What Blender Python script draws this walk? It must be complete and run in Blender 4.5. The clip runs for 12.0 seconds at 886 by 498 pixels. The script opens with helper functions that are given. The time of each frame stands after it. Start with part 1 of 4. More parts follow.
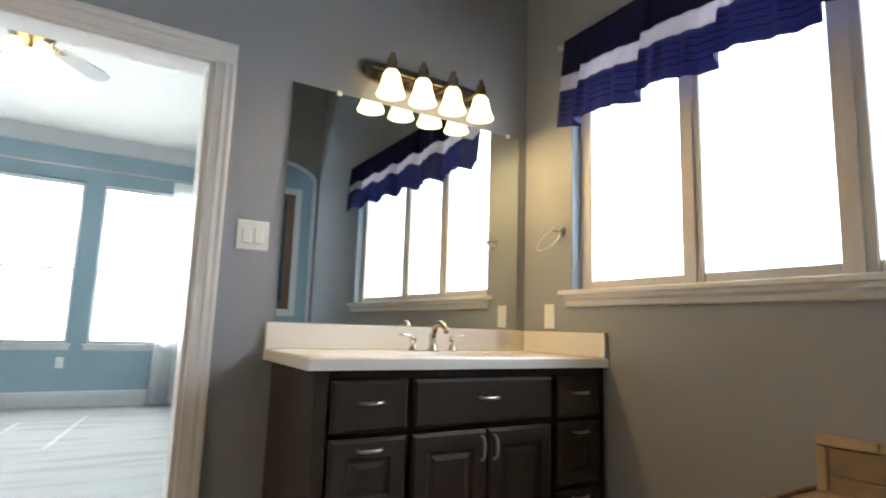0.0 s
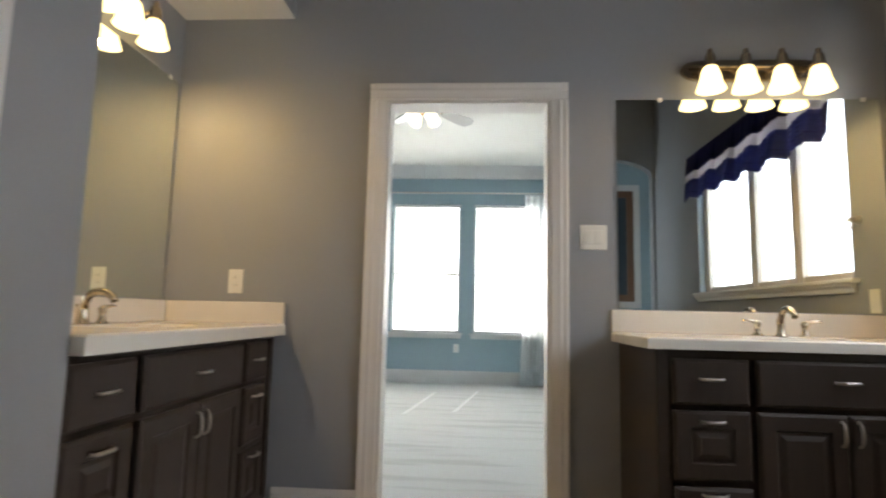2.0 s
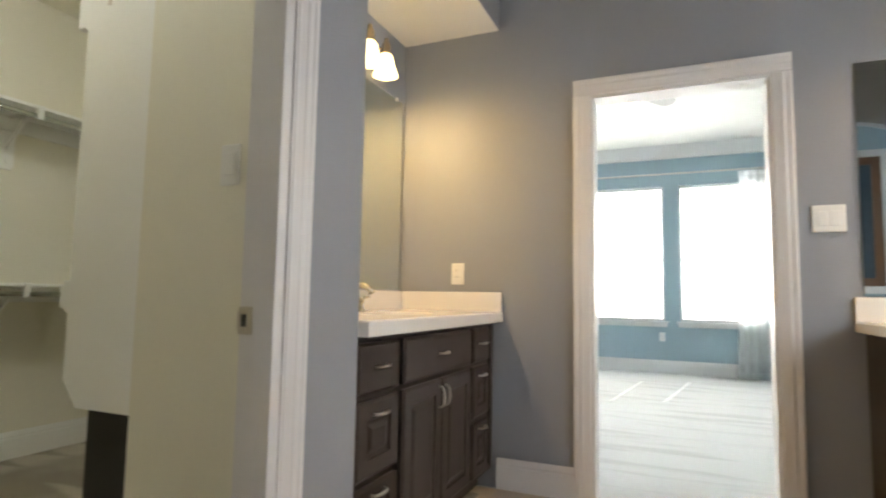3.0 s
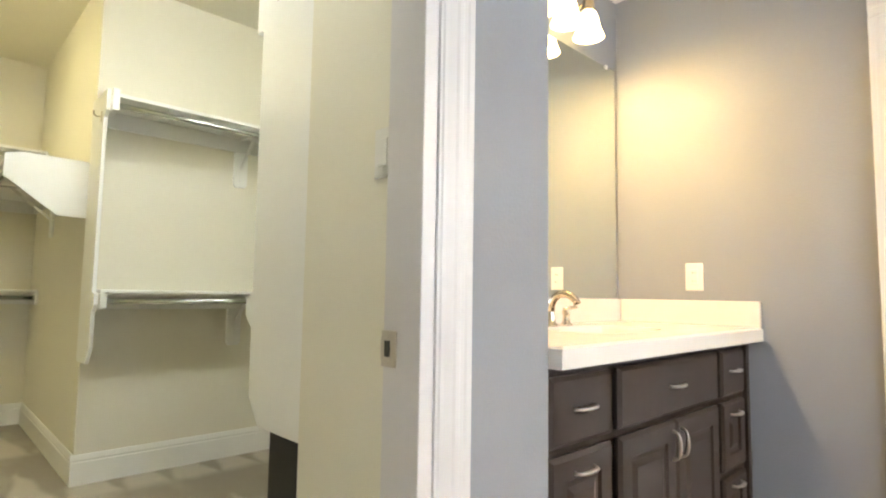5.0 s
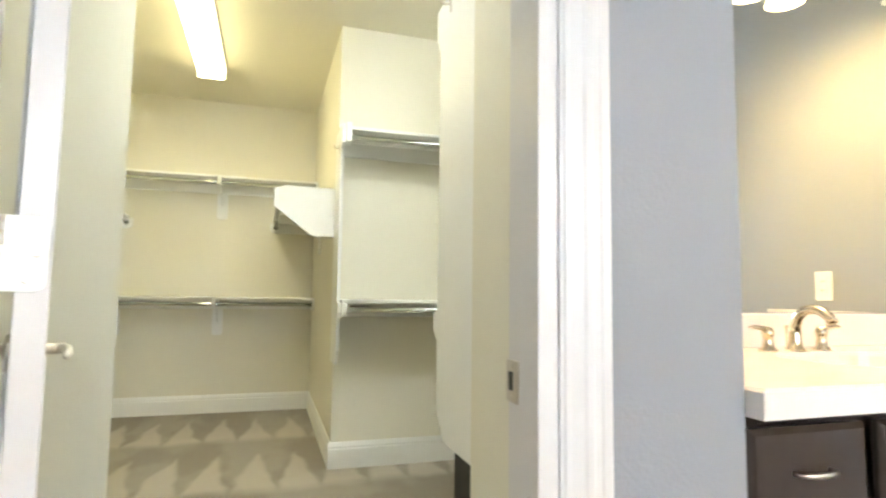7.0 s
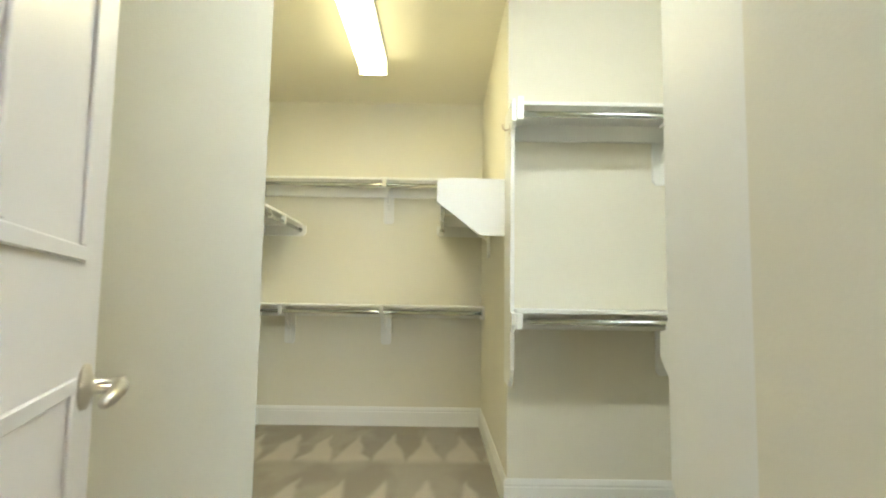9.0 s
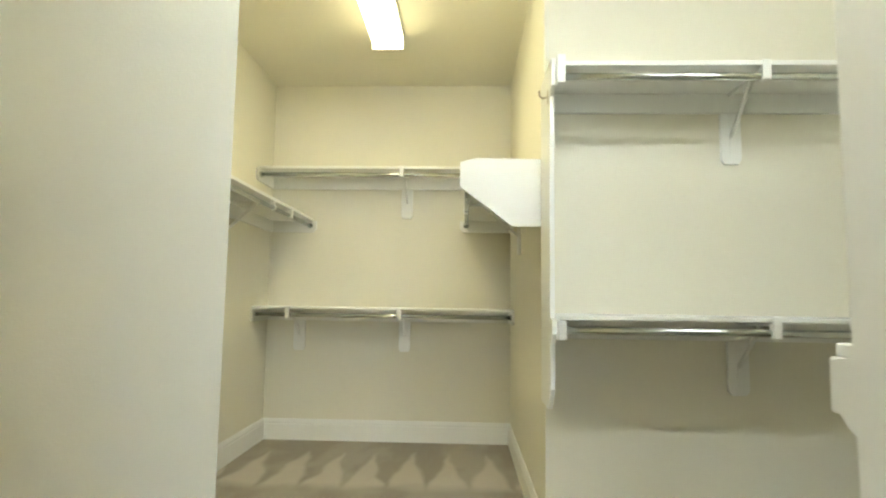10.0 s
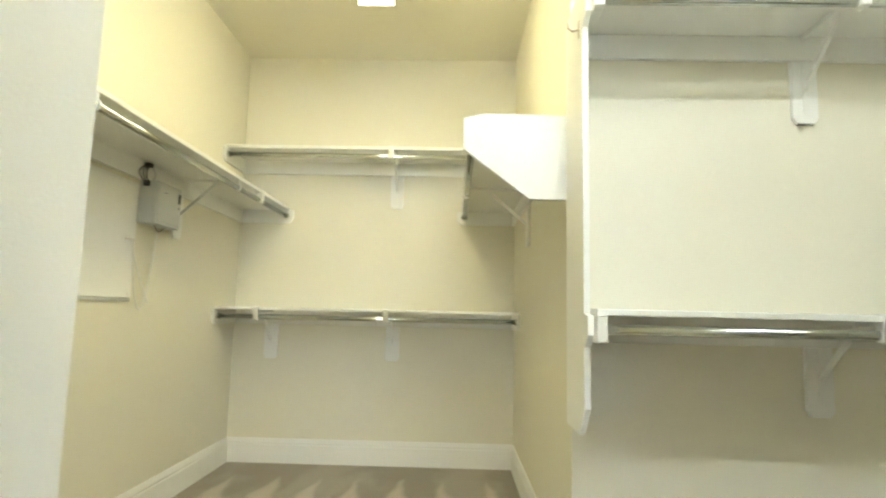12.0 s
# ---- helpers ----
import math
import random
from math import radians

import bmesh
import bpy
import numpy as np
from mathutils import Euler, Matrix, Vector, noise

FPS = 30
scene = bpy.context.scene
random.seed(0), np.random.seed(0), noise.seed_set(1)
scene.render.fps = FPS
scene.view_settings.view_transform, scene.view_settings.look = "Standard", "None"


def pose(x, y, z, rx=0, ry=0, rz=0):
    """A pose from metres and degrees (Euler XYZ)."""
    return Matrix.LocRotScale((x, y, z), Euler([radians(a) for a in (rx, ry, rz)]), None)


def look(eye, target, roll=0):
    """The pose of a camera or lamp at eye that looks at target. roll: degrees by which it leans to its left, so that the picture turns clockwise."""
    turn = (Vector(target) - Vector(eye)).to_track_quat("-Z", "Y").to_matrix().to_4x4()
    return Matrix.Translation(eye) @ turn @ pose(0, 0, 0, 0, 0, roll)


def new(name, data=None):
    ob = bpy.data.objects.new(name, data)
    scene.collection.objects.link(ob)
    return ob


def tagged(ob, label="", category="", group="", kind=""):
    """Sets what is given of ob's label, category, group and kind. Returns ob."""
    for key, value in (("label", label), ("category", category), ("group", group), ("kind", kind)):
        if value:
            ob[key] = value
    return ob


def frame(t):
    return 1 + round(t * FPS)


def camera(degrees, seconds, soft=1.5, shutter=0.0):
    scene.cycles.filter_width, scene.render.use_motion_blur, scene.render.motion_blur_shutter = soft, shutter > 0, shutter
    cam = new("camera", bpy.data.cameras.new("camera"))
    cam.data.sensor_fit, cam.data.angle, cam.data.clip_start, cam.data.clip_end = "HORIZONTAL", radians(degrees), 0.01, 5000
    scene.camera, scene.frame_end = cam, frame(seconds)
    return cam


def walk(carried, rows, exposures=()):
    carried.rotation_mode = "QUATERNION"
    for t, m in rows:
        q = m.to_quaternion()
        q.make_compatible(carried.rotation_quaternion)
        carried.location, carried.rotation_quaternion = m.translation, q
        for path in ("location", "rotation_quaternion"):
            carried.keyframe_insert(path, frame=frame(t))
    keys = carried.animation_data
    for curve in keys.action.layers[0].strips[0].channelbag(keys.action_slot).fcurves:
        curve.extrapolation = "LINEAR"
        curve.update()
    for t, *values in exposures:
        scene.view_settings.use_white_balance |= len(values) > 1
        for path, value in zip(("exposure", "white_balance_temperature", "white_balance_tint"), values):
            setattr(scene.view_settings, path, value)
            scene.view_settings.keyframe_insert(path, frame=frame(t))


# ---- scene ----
cam = camera(77.2, 12.0, soft=2.0, shutter=0.4)
PATH = [
    (0, (0.618, -2.253, 1.006), (1.636, -0.555, 1.289), 1.9),
    (0.5, (0.624, -2.364, 1.006), (1.422, -0.551, 1.284), 1.7),
    (1, (0.607, -2.483, 0.989), (1.119, -0.568, 1.254), 1.5),
    (1.5, (0.563, -2.58, 0.978), (0.745, -0.603, 1.226), 1.4),
    (2, (0.55, -2.641, 0.973), (0.419, -0.659, 1.204), 1.3),
    (2.5, (0.521, -2.77, 0.98), (0.054, -0.835, 1.18), 1.2),
    (3, (0.501, -2.842, 0.981), (-0.289, -1.013, 1.152), 1.0),
    (3.5, (0.456, -2.838, 0.983), (-0.561, -1.123, 1.141), 0.9),
    (5.5, (0.329, -2.261, 1.043), (-1.205, -0.988, 1.207), 1.0),
    (6, (0.339, -2.161, 1.063), (-1.301, -1.028, 1.224), 1.0),
    (6.5, (0.361, -2.124, 1.063), (-1.447, -1.282, 1.217), 0.6),
    (7, (0.348, -2.154, 1.054), (-1.553, -1.554, 1.215), 0.8),
    (7.5, (0.294, -2.18, 1.037), (-1.657, -1.771, 1.2), 0.9),
    (9.5, (-0.436, -2.094, 1.064), (-2.428, -2.143, 1.244), 0.8),
    (10, (-0.668, -2.109, 1.065), (-2.659, -2.186, 1.247), 0.8),
    (10.5, (-0.853, -2.139, 1.09), (-2.839, -2.275, 1.288), 0.9),
    (11, (-0.984, -2.17, 1.07), (-2.964, -2.35, 1.281), 0.9),
    (11.5, (-1.133, -2.166, 1.043), (-3.114, -2.344, 1.253), 0.9),
    (12, (-1.207, -2.154, 0.994), (-3.194, -2.198, 1.221), 1.3),
]
walk(cam, [(t, look(eye, target, roll)) for t, eye, target, roll in PATH],
     exposures=[(0.0, 0.42, 6600, 11), (0.8, -0.06, 6650, 11), (1.5, -0.26, 7100, 13), (2.0, 0.03, 7150, 13), (2.5, 0.38, 7300, 13), (3.0, 0.7, 7200, 13), (3.5, 1.08, 6950, 12), (5.5, 1.66, 7050, 12), (6.5, 1.78, 6900, 11), (7.5, 1.82, 6700, 10), (9.5, 1.72, 6600, 9), (11.0, 1.77, 6600, 9), (12.0, 2.02, 6600, 9)])

# ---------------------------------------------------------------- world, light
world = bpy.data.worlds.new("world")
scene.world = world
world.use_nodes = True
wn = world.node_tree
sky = wn.nodes.new("ShaderNodeTexSky")
sky.sky_type = "NISHITA"
sky.sun_disc = False
sky.sun_elevation = radians(38)
sky.sun_rotation = radians(150)
wn.links.new(sky.outputs[0], wn.nodes["Background"].inputs[0])
wn.nodes["Background"].inputs[1].default_value = 0.12
SKY_GLOW = 6.2
SHADE_GLOW = 3.2
BULB_WATTS = 6.8
COOL_GLOW = 21.5
TUBE_GLOW = 6.8
BEDROOM_GLOW = 24.0


def area_lamp(name, at, aim, w, h, power, colour):
    data = bpy.data.lights.new(name, "AREA")
    data.shape, data.size, data.size_y, data.energy, data.color = "RECTANGLE", w, h, power, colour
    ob = new(name, data)
    ob.matrix_world = look(at, aim)
    return ob


# ---------------------------------------------------------------- materials
def material(name, base, rough=0.6, metal=0.0, vary=0.06, scale=6.0, grain=120.0, bump=0.1, depth=0.002, spec=0.5, coat=0.0, per_object=0.0):
    m = bpy.data.materials.new(name)
    m.use_nodes = True
    t = m.node_tree
    b = t.nodes["Principled BSDF"]
    b.inputs["Roughness"].default_value = rough
    b.inputs["Metallic"].default_value = metal
    b.inputs["Specular IOR Level"].default_value = spec
    b.inputs["Coat Weight"].default_value = coat
    geo = t.nodes.new("ShaderNodeTexCoord")
    n1 = t.nodes.new("ShaderNodeTexNoise")
    n1.inputs["Scale"].default_value = scale
    n1.inputs["Detail"].default_value = 5
    t.links.new(geo.outputs["Object"], n1.inputs["Vector"])
    ramp = t.nodes.new("ShaderNodeMix")
    ramp.data_type = "RGBA"
    lo = [c * (1 - vary) for c in base]
    hi = [min(1, c * (1 + vary)) for c in base]
    ramp.inputs["A"].default_value = (*lo, 1)
    ramp.inputs["B"].default_value = (*hi, 1)
    t.links.new(n1.outputs["Fac"], ramp.inputs["Factor"])
    colour = ramp.outputs["Result"]
    if per_object:
        info = t.nodes.new("ShaderNodeObjectInfo")
        hsv = t.nodes.new("ShaderNodeHueSaturation")
        mr = t.nodes.new("ShaderNodeMapRange")
        mr.inputs["To Min"].default_value = 1 - per_object
        mr.inputs["To Max"].default_value = 1 + per_object
        t.links.new(info.outputs["Random"], mr.inputs["Value"])
        t.links.new(mr.outputs["Result"], hsv.inputs["Value"])
        t.links.new(colour, hsv.inputs["Color"])
        colour = hsv.outputs["Color"]
    t.links.new(colour, b.inputs["Base Color"])
    if bump:
        n2 = t.nodes.new("ShaderNodeTexNoise")
        n2.inputs["Scale"].default_value = grain
        n2.inputs["Detail"].default_value = 3
        t.links.new(geo.outputs["Object"], n2.inputs["Vector"])
        bp = t.nodes.new("ShaderNodeBump")
        bp.inputs["Strength"].default_value = bump
        bp.inputs["Distance"].default_value = depth
        t.links.new(n2.outputs["Fac"], bp.inputs["Height"])
        t.links.new(bp.outputs["Normal"], b.inputs["Normal"])
    return m


def glowing(name, colour, strength):
    m = bpy.data.materials.new(name)
    m.use_nodes = True
    t = m.node_tree
    t.nodes.remove(t.nodes["Principled BSDF"])
    e = t.nodes.new("ShaderNodeEmission")
    e.inputs[0].default_value = (*colour, 1)
    e.inputs[1].default_value = strength
    t.links.new(e.outputs[0], t.nodes["Material Output"].inputs[0])
    return m


def wood(name, base, rough):
    m = material(name, base, rough, vary=0.22, scale=3.0, grain=60, bump=0.12, depth=0.001, spec=0.28)
    t = m.node_tree
    coord = [n for n in t.nodes if n.bl_idname == "ShaderNodeTexCoord"][0]
    mp = t.nodes.new("ShaderNodeMapping")
    mp.inputs["Scale"].default_value = (14, 14, 1.3)
    t.links.new(coord.outputs["Object"], mp.inputs["Vector"])
    for n in t.nodes:
        if n.bl_idname == "ShaderNodeTexNoise":
            t.links.new(mp.outputs["Vector"], n.inputs["Vector"])
    return m


def carpet(name, base, light, marks, direction, soft=(0.46, 0.56)):
    """Cut-pile carpet, with the lighter swathes that a vacuum cleaner leaves."""
    m = bpy.data.materials.new(name)
    m.use_nodes = True
    t = m.node_tree
    b = t.nodes["Principled BSDF"]
    b.inputs["Roughness"].default_value = 0.95
    b.inputs["Specular IOR Level"].default_value = 0.1
    b.inputs["Sheen Weight"].default_value = 0.2
    co = t.nodes.new("ShaderNodeTexCoord")
    mp = t.nodes.new("ShaderNodeMapping")
    mp.inputs["Rotation"].default_value = (0, 0, radians(direction))
    mp.inputs["Scale"].default_value = marks
    t.links.new(co.outputs["Object"], mp.inputs["Vector"])
    big = t.nodes.new("ShaderNodeTexNoise")
    big.inputs["Scale"].default_value = 1.0
    big.inputs["Detail"].default_value = 3
    t.links.new(mp.outputs["Vector"], big.inputs["Vector"])
    cr = t.nodes.new("ShaderNodeValToRGB")
    cr.color_ramp.elements[0].position = soft[0]
    cr.color_ramp.elements[1].position = soft[1]
    cr.color_ramp.elements[0].color = (*base, 1)
    cr.color_ramp.elements[1].color = (*light, 1)
    t.links.new(big.outputs["Fac"], cr.inputs["Fac"])
    pile = t.nodes.new("ShaderNodeTexNoise")
    pile.inputs["Scale"].default_value = 260
    pile.inputs["Detail"].default_value = 2
    t.links.new(co.outputs["Object"], pile.inputs["Vector"])
    mx = t.nodes.new("ShaderNodeMix")
    mx.data_type, mx.blend_type = "RGBA", "MULTIPLY"
    mx.inputs["Factor"].default_value = 0.45
    t.links.new(cr.outputs["Color"], mx.inputs["A"])
    t.links.new(pile.outputs["Color"], mx.inputs["B"])
    gain = t.nodes.new("ShaderNodeHueSaturation")
    gain.inputs["Value"].default_value = 1.25
    gain.inputs["Saturation"].default_value = 0.9
    t.links.new(mx.outputs["Result"], gain.inputs["Color"])
    t.links.new(gain.outputs["Color"], b.inputs["Base Color"])
    bp = t.nodes.new("ShaderNodeBump")
    bp.inputs["Strength"].default_value = 0.6
    bp.inputs["Distance"].default_value = 0.006
    t.links.new(pile.outputs["Fac"], bp.inputs["Height"])
    t.links.new(bp.outputs["Normal"], b.inputs["Normal"])
    return m


def combed(m, light):
    """Rows of pale triangular swathes left by a vacuum cleaner, tips towards -x."""
    t = m.node_tree
    co = [n for n in t.nodes if n.bl_idname == "ShaderNodeTexCoord"][0]
    wob = t.nodes.new("ShaderNodeTexNoise")
    wob.inputs["Scale"].default_value = 2.6
    t.links.new(co.outputs["Object"], wob.inputs["Vector"])
    add = t.nodes.new("ShaderNodeVectorMath")
    add.operation = "MULTIPLY_ADD"
    add.inputs[1].default_value = (0.22, 0.16, 0)
    t.links.new(wob.outputs["Color"], add.inputs[0])
    t.links.new(co.outputs["Object"], add.inputs[2])
    sep = t.nodes.new("ShaderNodeSeparateXYZ")
    t.links.new(add.outputs[0], sep.inputs[0])

    def calc(op, a, b=0.0, c=0.0):
        n = t.nodes.new("ShaderNodeMath")
        n.operation = op
        for k, v in enumerate((a, b, c)):
            if isinstance(v, (int, float)):
                n.inputs[k].default_value = v
            else:
                t.links.new(v, n.inputs[k])
        return n.outputs[0]
    v = calc("FRACT", calc("MULTIPLY_ADD", sep.outputs[0], 1 / 1.06, 4.52 / 1.06 + 5))
    u = calc("FRACT", calc("MULTIPLY_ADD", sep.outputs[1], 1 / 0.245, 20.1))
    a = calc("MULTIPLY", calc("ABSOLUTE", calc("SUBTRACT", u, 0.5)), 2.0)
    edge = calc("SUBTRACT", calc("MULTIPLY", v, 1.45), a)
    tooth = t.nodes.new("ShaderNodeMapRange")
    tooth.interpolation_type = "SMOOTHSTEP"
    tooth.inputs["From Min"].default_value = -0.14
    tooth.inputs["From Max"].default_value = 0.24
    t.links.new(edge, tooth.inputs["Value"])
    stop = calc("SMOOTH_MIN", 1.0, calc("MAXIMUM", calc("MULTIPLY", calc("SUBTRACT", 0.74, v), 9.0), 0.0), 0.1)
    fac = calc("MULTIPLY", calc("MULTIPLY", tooth.outputs["Result"], stop), 0.68)
    ramp = [n for n in t.nodes if n.bl_idname == "ShaderNodeValToRGB"][0]
    mul = [l.to_node for l in ramp.outputs["Color"].links][0]
    mx = t.nodes.new("ShaderNodeMix")
    mx.data_type = "RGBA"
    t.links.new(fac, mx.inputs["Factor"])
    t.links.new(ramp.outputs["Color"], mx.inputs["A"])
    mx.inputs["B"].default_value = (*light, 1)
    t.links.new(mx.outputs["Result"], mul.inputs["A"])
    return m


def glass(name, rough, tint=(1, 1, 1)):
    m = material(name, tint, rough, vary=0.0, bump=0.0)
    m.node_tree.nodes["Principled BSDF"].inputs["Transmission Weight"].default_value = 1.0
    m.node_tree.nodes["Principled BSDF"].inputs["IOR"].default_value = 1.05
    return m


WALL = material("bath_wall_paint", (0.291, 0.302, 0.321), 0.5, vary=0.05, scale=2.2, grain=115, bump=0.6, depth=0.0015, spec=0.3)
BLUE = material("bedroom_wall_paint", (0.31, 0.41, 0.46), 0.6, vary=0.03, scale=2.0, grain=170, bump=0.2, depth=0.0015, spec=0.3)
CREAM = material("closet_wall_paint", (0.785, 0.755, 0.635), 0.6, vary=0.025, scale=1.5, grain=130, bump=0.45, depth=0.0015, spec=0.25)
CEIL = material("ceiling_paint", (0.78, 0.77, 0.73), 0.8, vary=0.02, scale=2.0, grain=130, bump=0.3, depth=0.0015, spec=0.2)
TRIM = material("trim_paint", (0.70, 0.68, 0.665), 0.35, vary=0.02, scale=4.0, grain=60, bump=0.04, depth=0.0008)
SHELF = material("shelf_paint", (0.85, 0.85, 0.81), 0.4, vary=0.025, scale=5.0, grain=90, bump=0.06, depth=0.0008)
COUNTER = material("cultured_marble", (0.74, 0.70, 0.64), 0.18, vary=0.03, scale=9.0, grain=20, bump=0.0)
CAB = wood("grey_brown_stain", (0.034, 0.0235, 0.0195), 0.46)
WOODF = wood("brown_wood", (0.16, 0.085, 0.05), 0.4)
NICKEL = material("brushed_nickel", (0.62, 0.57, 0.50), 0.28, metal=1.0, vary=0.05, scale=30, bump=0.03, grain=300)
PULL = material("satin_nickel_pull", (0.50, 0.46, 0.42), 0.30, metal=1.0, vary=0.06, scale=30, bump=0.03, grain=300)
FAUCET = material("warm_polished_nickel", (0.66, 0.58, 0.46), 0.17, metal=1.0, vary=0.04, scale=30, bump=0.0)
BRONZE = material("polished_nickel_plate", (0.45, 0.38, 0.30), 0.22, metal=1.0, vary=0.05, scale=20, bump=0.0)
CHROME = material("chrome_rod", (0.56, 0.59, 0.58), 0.16, metal=1.0, vary=0.03, scale=15, bump=0.0)
MIRROR = material("mirror_silver", (0.87, 0.915, 0.88), 0.0, metal=1.0, vary=0.0, bump=0.0)
PLASTIC = material("white_plastic", (0.78, 0.77, 0.73), 0.35, vary=0.01, bump=0.0)
SLOT = material("dark_slot", (0.05, 0.05, 0.05), 0.6, vary=0.0, bump=0.0)
BLACK = material("black_box", (0.018, 0.015, 0.014), 0.6, vary=0.1, scale=9, bump=0.1)
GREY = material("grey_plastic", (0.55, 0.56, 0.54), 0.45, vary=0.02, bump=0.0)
FRAME = material("window_vinyl", (0.60, 0.55, 0.50), 0.45, vary=0.03, bump=0.02)
REVEAL = material("window_reveal_paint", (0.33, 0.42, 0.50), 0.6, vary=0.03, bump=0.1)
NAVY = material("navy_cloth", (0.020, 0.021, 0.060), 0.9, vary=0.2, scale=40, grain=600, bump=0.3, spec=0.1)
# Lighter copy of the navy: window light through the cloth is in its colour.
BACKLIT_NAVY = material("backlit_navy_cloth", (0.060, 0.068, 0.165), 0.9, vary=0.2, scale=40, grain=600, bump=0.3, spec=0.1)
WHITECLOTH = material("white_cloth", (0.43, 0.40, 0.42), 0.9, vary=0.06, scale=30, grain=600, bump=0.3, spec=0.1)
CURTAIN = material("white_curtain_cloth", (0.92, 0.93, 0.93), 0.9, vary=0.04, scale=12, grain=500, bump=0.0, spec=0.1)
_t = CURTAIN.node_tree
_tr = _t.nodes.new("ShaderNodeBsdfTranslucent")
_tr.inputs["Color"].default_value = (0.93, 0.94, 0.94, 1)
_mx = _t.nodes.new("ShaderNodeMixShader")
_mx.inputs[0].default_value = 0.10
_t.links.new(_t.nodes["Principled BSDF"].outputs[0], _mx.inputs[1])
_t.links.new(_tr.outputs[0], _mx.inputs[2])
_t.links.new(_mx.outputs[0], _t.nodes["Material Output"].inputs[0])
TILE = material("travertine_tile", (0.25, 0.16, 0.09), 0.5, vary=0.3, scale=14, grain=60, bump=0.2, per_object=0.25)
LINER = material("travertine_liner", (0.42, 0.30, 0.175), 0.5, vary=0.2, scale=14, grain=60, bump=0.2, per_object=0.12)
GROUT = material("tile_grout", (0.55, 0.46, 0.34), 0.9, vary=0.1, scale=30, bump=0.2)
PORCELAIN = material("white_porcelain", (0.82, 0.81, 0.78), 0.1, vary=0.01, bump=0.0)
FTILE = material("floor_tile", (0.42, 0.35, 0.28), 0.4, vary=0.12, scale=5, grain=40, bump=0.08, per_object=0.08)
CLOSET_CARPET = combed(carpet("beige_carpet", (0.30, 0.262, 0.19), (0.37, 0.33, 0.25), (1.6, 2.5, 1), 12), (0.60, 0.55, 0.45))
BED_CARPET = carpet("grey_carpet", (0.50, 0.49, 0.47), (0.60, 0.59, 0.57), (0.9, 7.5, 1), 4, (0.36, 0.47))
PALE_STRIP = carpet("pale_strip_carpet", (0.74, 0.73, 0.70), (0.80, 0.79, 0.77), (0.9, 7.5, 1), 4, (0.36, 0.47))
SHADE = glowing("frosted_glass_shade", (1.0, 0.80, 0.42), SHADE_GLOW)
TUBE = glowing("lit_diffuser", (1.0, 0.91, 0.53), TUBE_GLOW)
TUBE_COOL = glowing("lit_cool_diffuser", (0.885, 0.968, 0.985), COOL_GLOW)
TUBE_SIDE = glowing("lit_prismatic_side", (1.0, 0.91, 0.53), TUBE_GLOW * 0.3)
COOL_SIDE = glowing("lit_cool_prismatic_side", (0.885, 0.968, 0.985), COOL_GLOW * 0.35)
FANGLASS = glowing("fan_lamp_glass", (1.0, 0.86, 0.62), 4.0)
DAY = glowing("bright_sky_backdrop", (0.80, 0.93, 1.08), SKY_GLOW)
DAY2 = glowing("bright_garden_sky", (0.92, 0.97, 1.0), BEDROOM_GLOW)
DARKGLASS = material("dark_glass", (0.05, 0.07, 0.09), 0.08, vary=0.02, bump=0.0)
FROST = glass("frosted_pane", 0.35)
PANE = glass("clear_pane", 0.02)
BLIND = material("blind_slat_vinyl", (0.82, 0.83, 0.83), 0.5, vary=0.02, bump=0.0)
FANWOOD = material("fan_blade_finish", (0.42, 0.41, 0.40), 0.45, vary=0.1, bump=0.05)
BRASS = material("antique_brass", (0.50, 0.33, 0.18), 0.25, metal=1.0, vary=0.05, bump=0.0)


# ---------------------------------------------------------------- mesh helpers
def mesh(name, bm, mat, smooth=False):
    me = bpy.data.meshes.new(name)
    bmesh.ops.recalc_face_normals(bm, faces=bm.faces[:])
    bm.to_mesh(me)
    bm.free()
    for m in (mat if isinstance(mat, (list, tuple)) else [mat]):
        me.materials.append(m)
    if smooth:
        for p in me.polygons:
            p.use_smooth = True
    return me


def part(name, bm, mat, parent=None, label="", smooth=False):
    ob = new(name, mesh(name, bm, mat, smooth))
    if parent is not None:
        ob.parent = parent
        if parent.type == "EMPTY" and parent.parent is None:
            ob.matrix_parent_inverse = parent.matrix_world.inverted()
    if label:
        tagged(ob, label)
    return ob


def thing(name, at, label, category, group="", kind=""):
    e = new(name)
    e.location = at
    e.empty_display_size = 0.05
    e.matrix_world = Matrix.Translation(at)
    return tagged(e, label, category, group, kind)


def add_box(bm, lo, hi, bevel=0.0, seg=1):
    r = bmesh.ops.create_cube(bm, size=1.0)
    vs = r["verts"]
    for v in vs:
        v.co = Vector([lo[i] if v.co[i] < 0 else hi[i] for i in range(3)])
    if bevel:
        es = list({e for v in vs for e in v.link_edges})
        bmesh.ops.bevel(bm, geom=es, offset=bevel, segments=seg, affect="EDGES", profile=0.6)
    return bm


def box(lo, hi, bevel=0.0, seg=1):
    lo, hi = [min(a, b) for a, b in zip(lo, hi)], [max(a, b) for a, b in zip(lo, hi)]
    return add_box(bmesh.new(), lo, hi, bevel, seg)


def boxes(*pairs, bevel=0.0):
    bm = bmesh.new()
    for lo, hi in pairs:
        lo, hi = [min(a, b) for a, b in zip(lo, hi)], [max(a, b) for a, b in zip(lo, hi)]
        add_box(bm, lo, hi, bevel)
    return bm


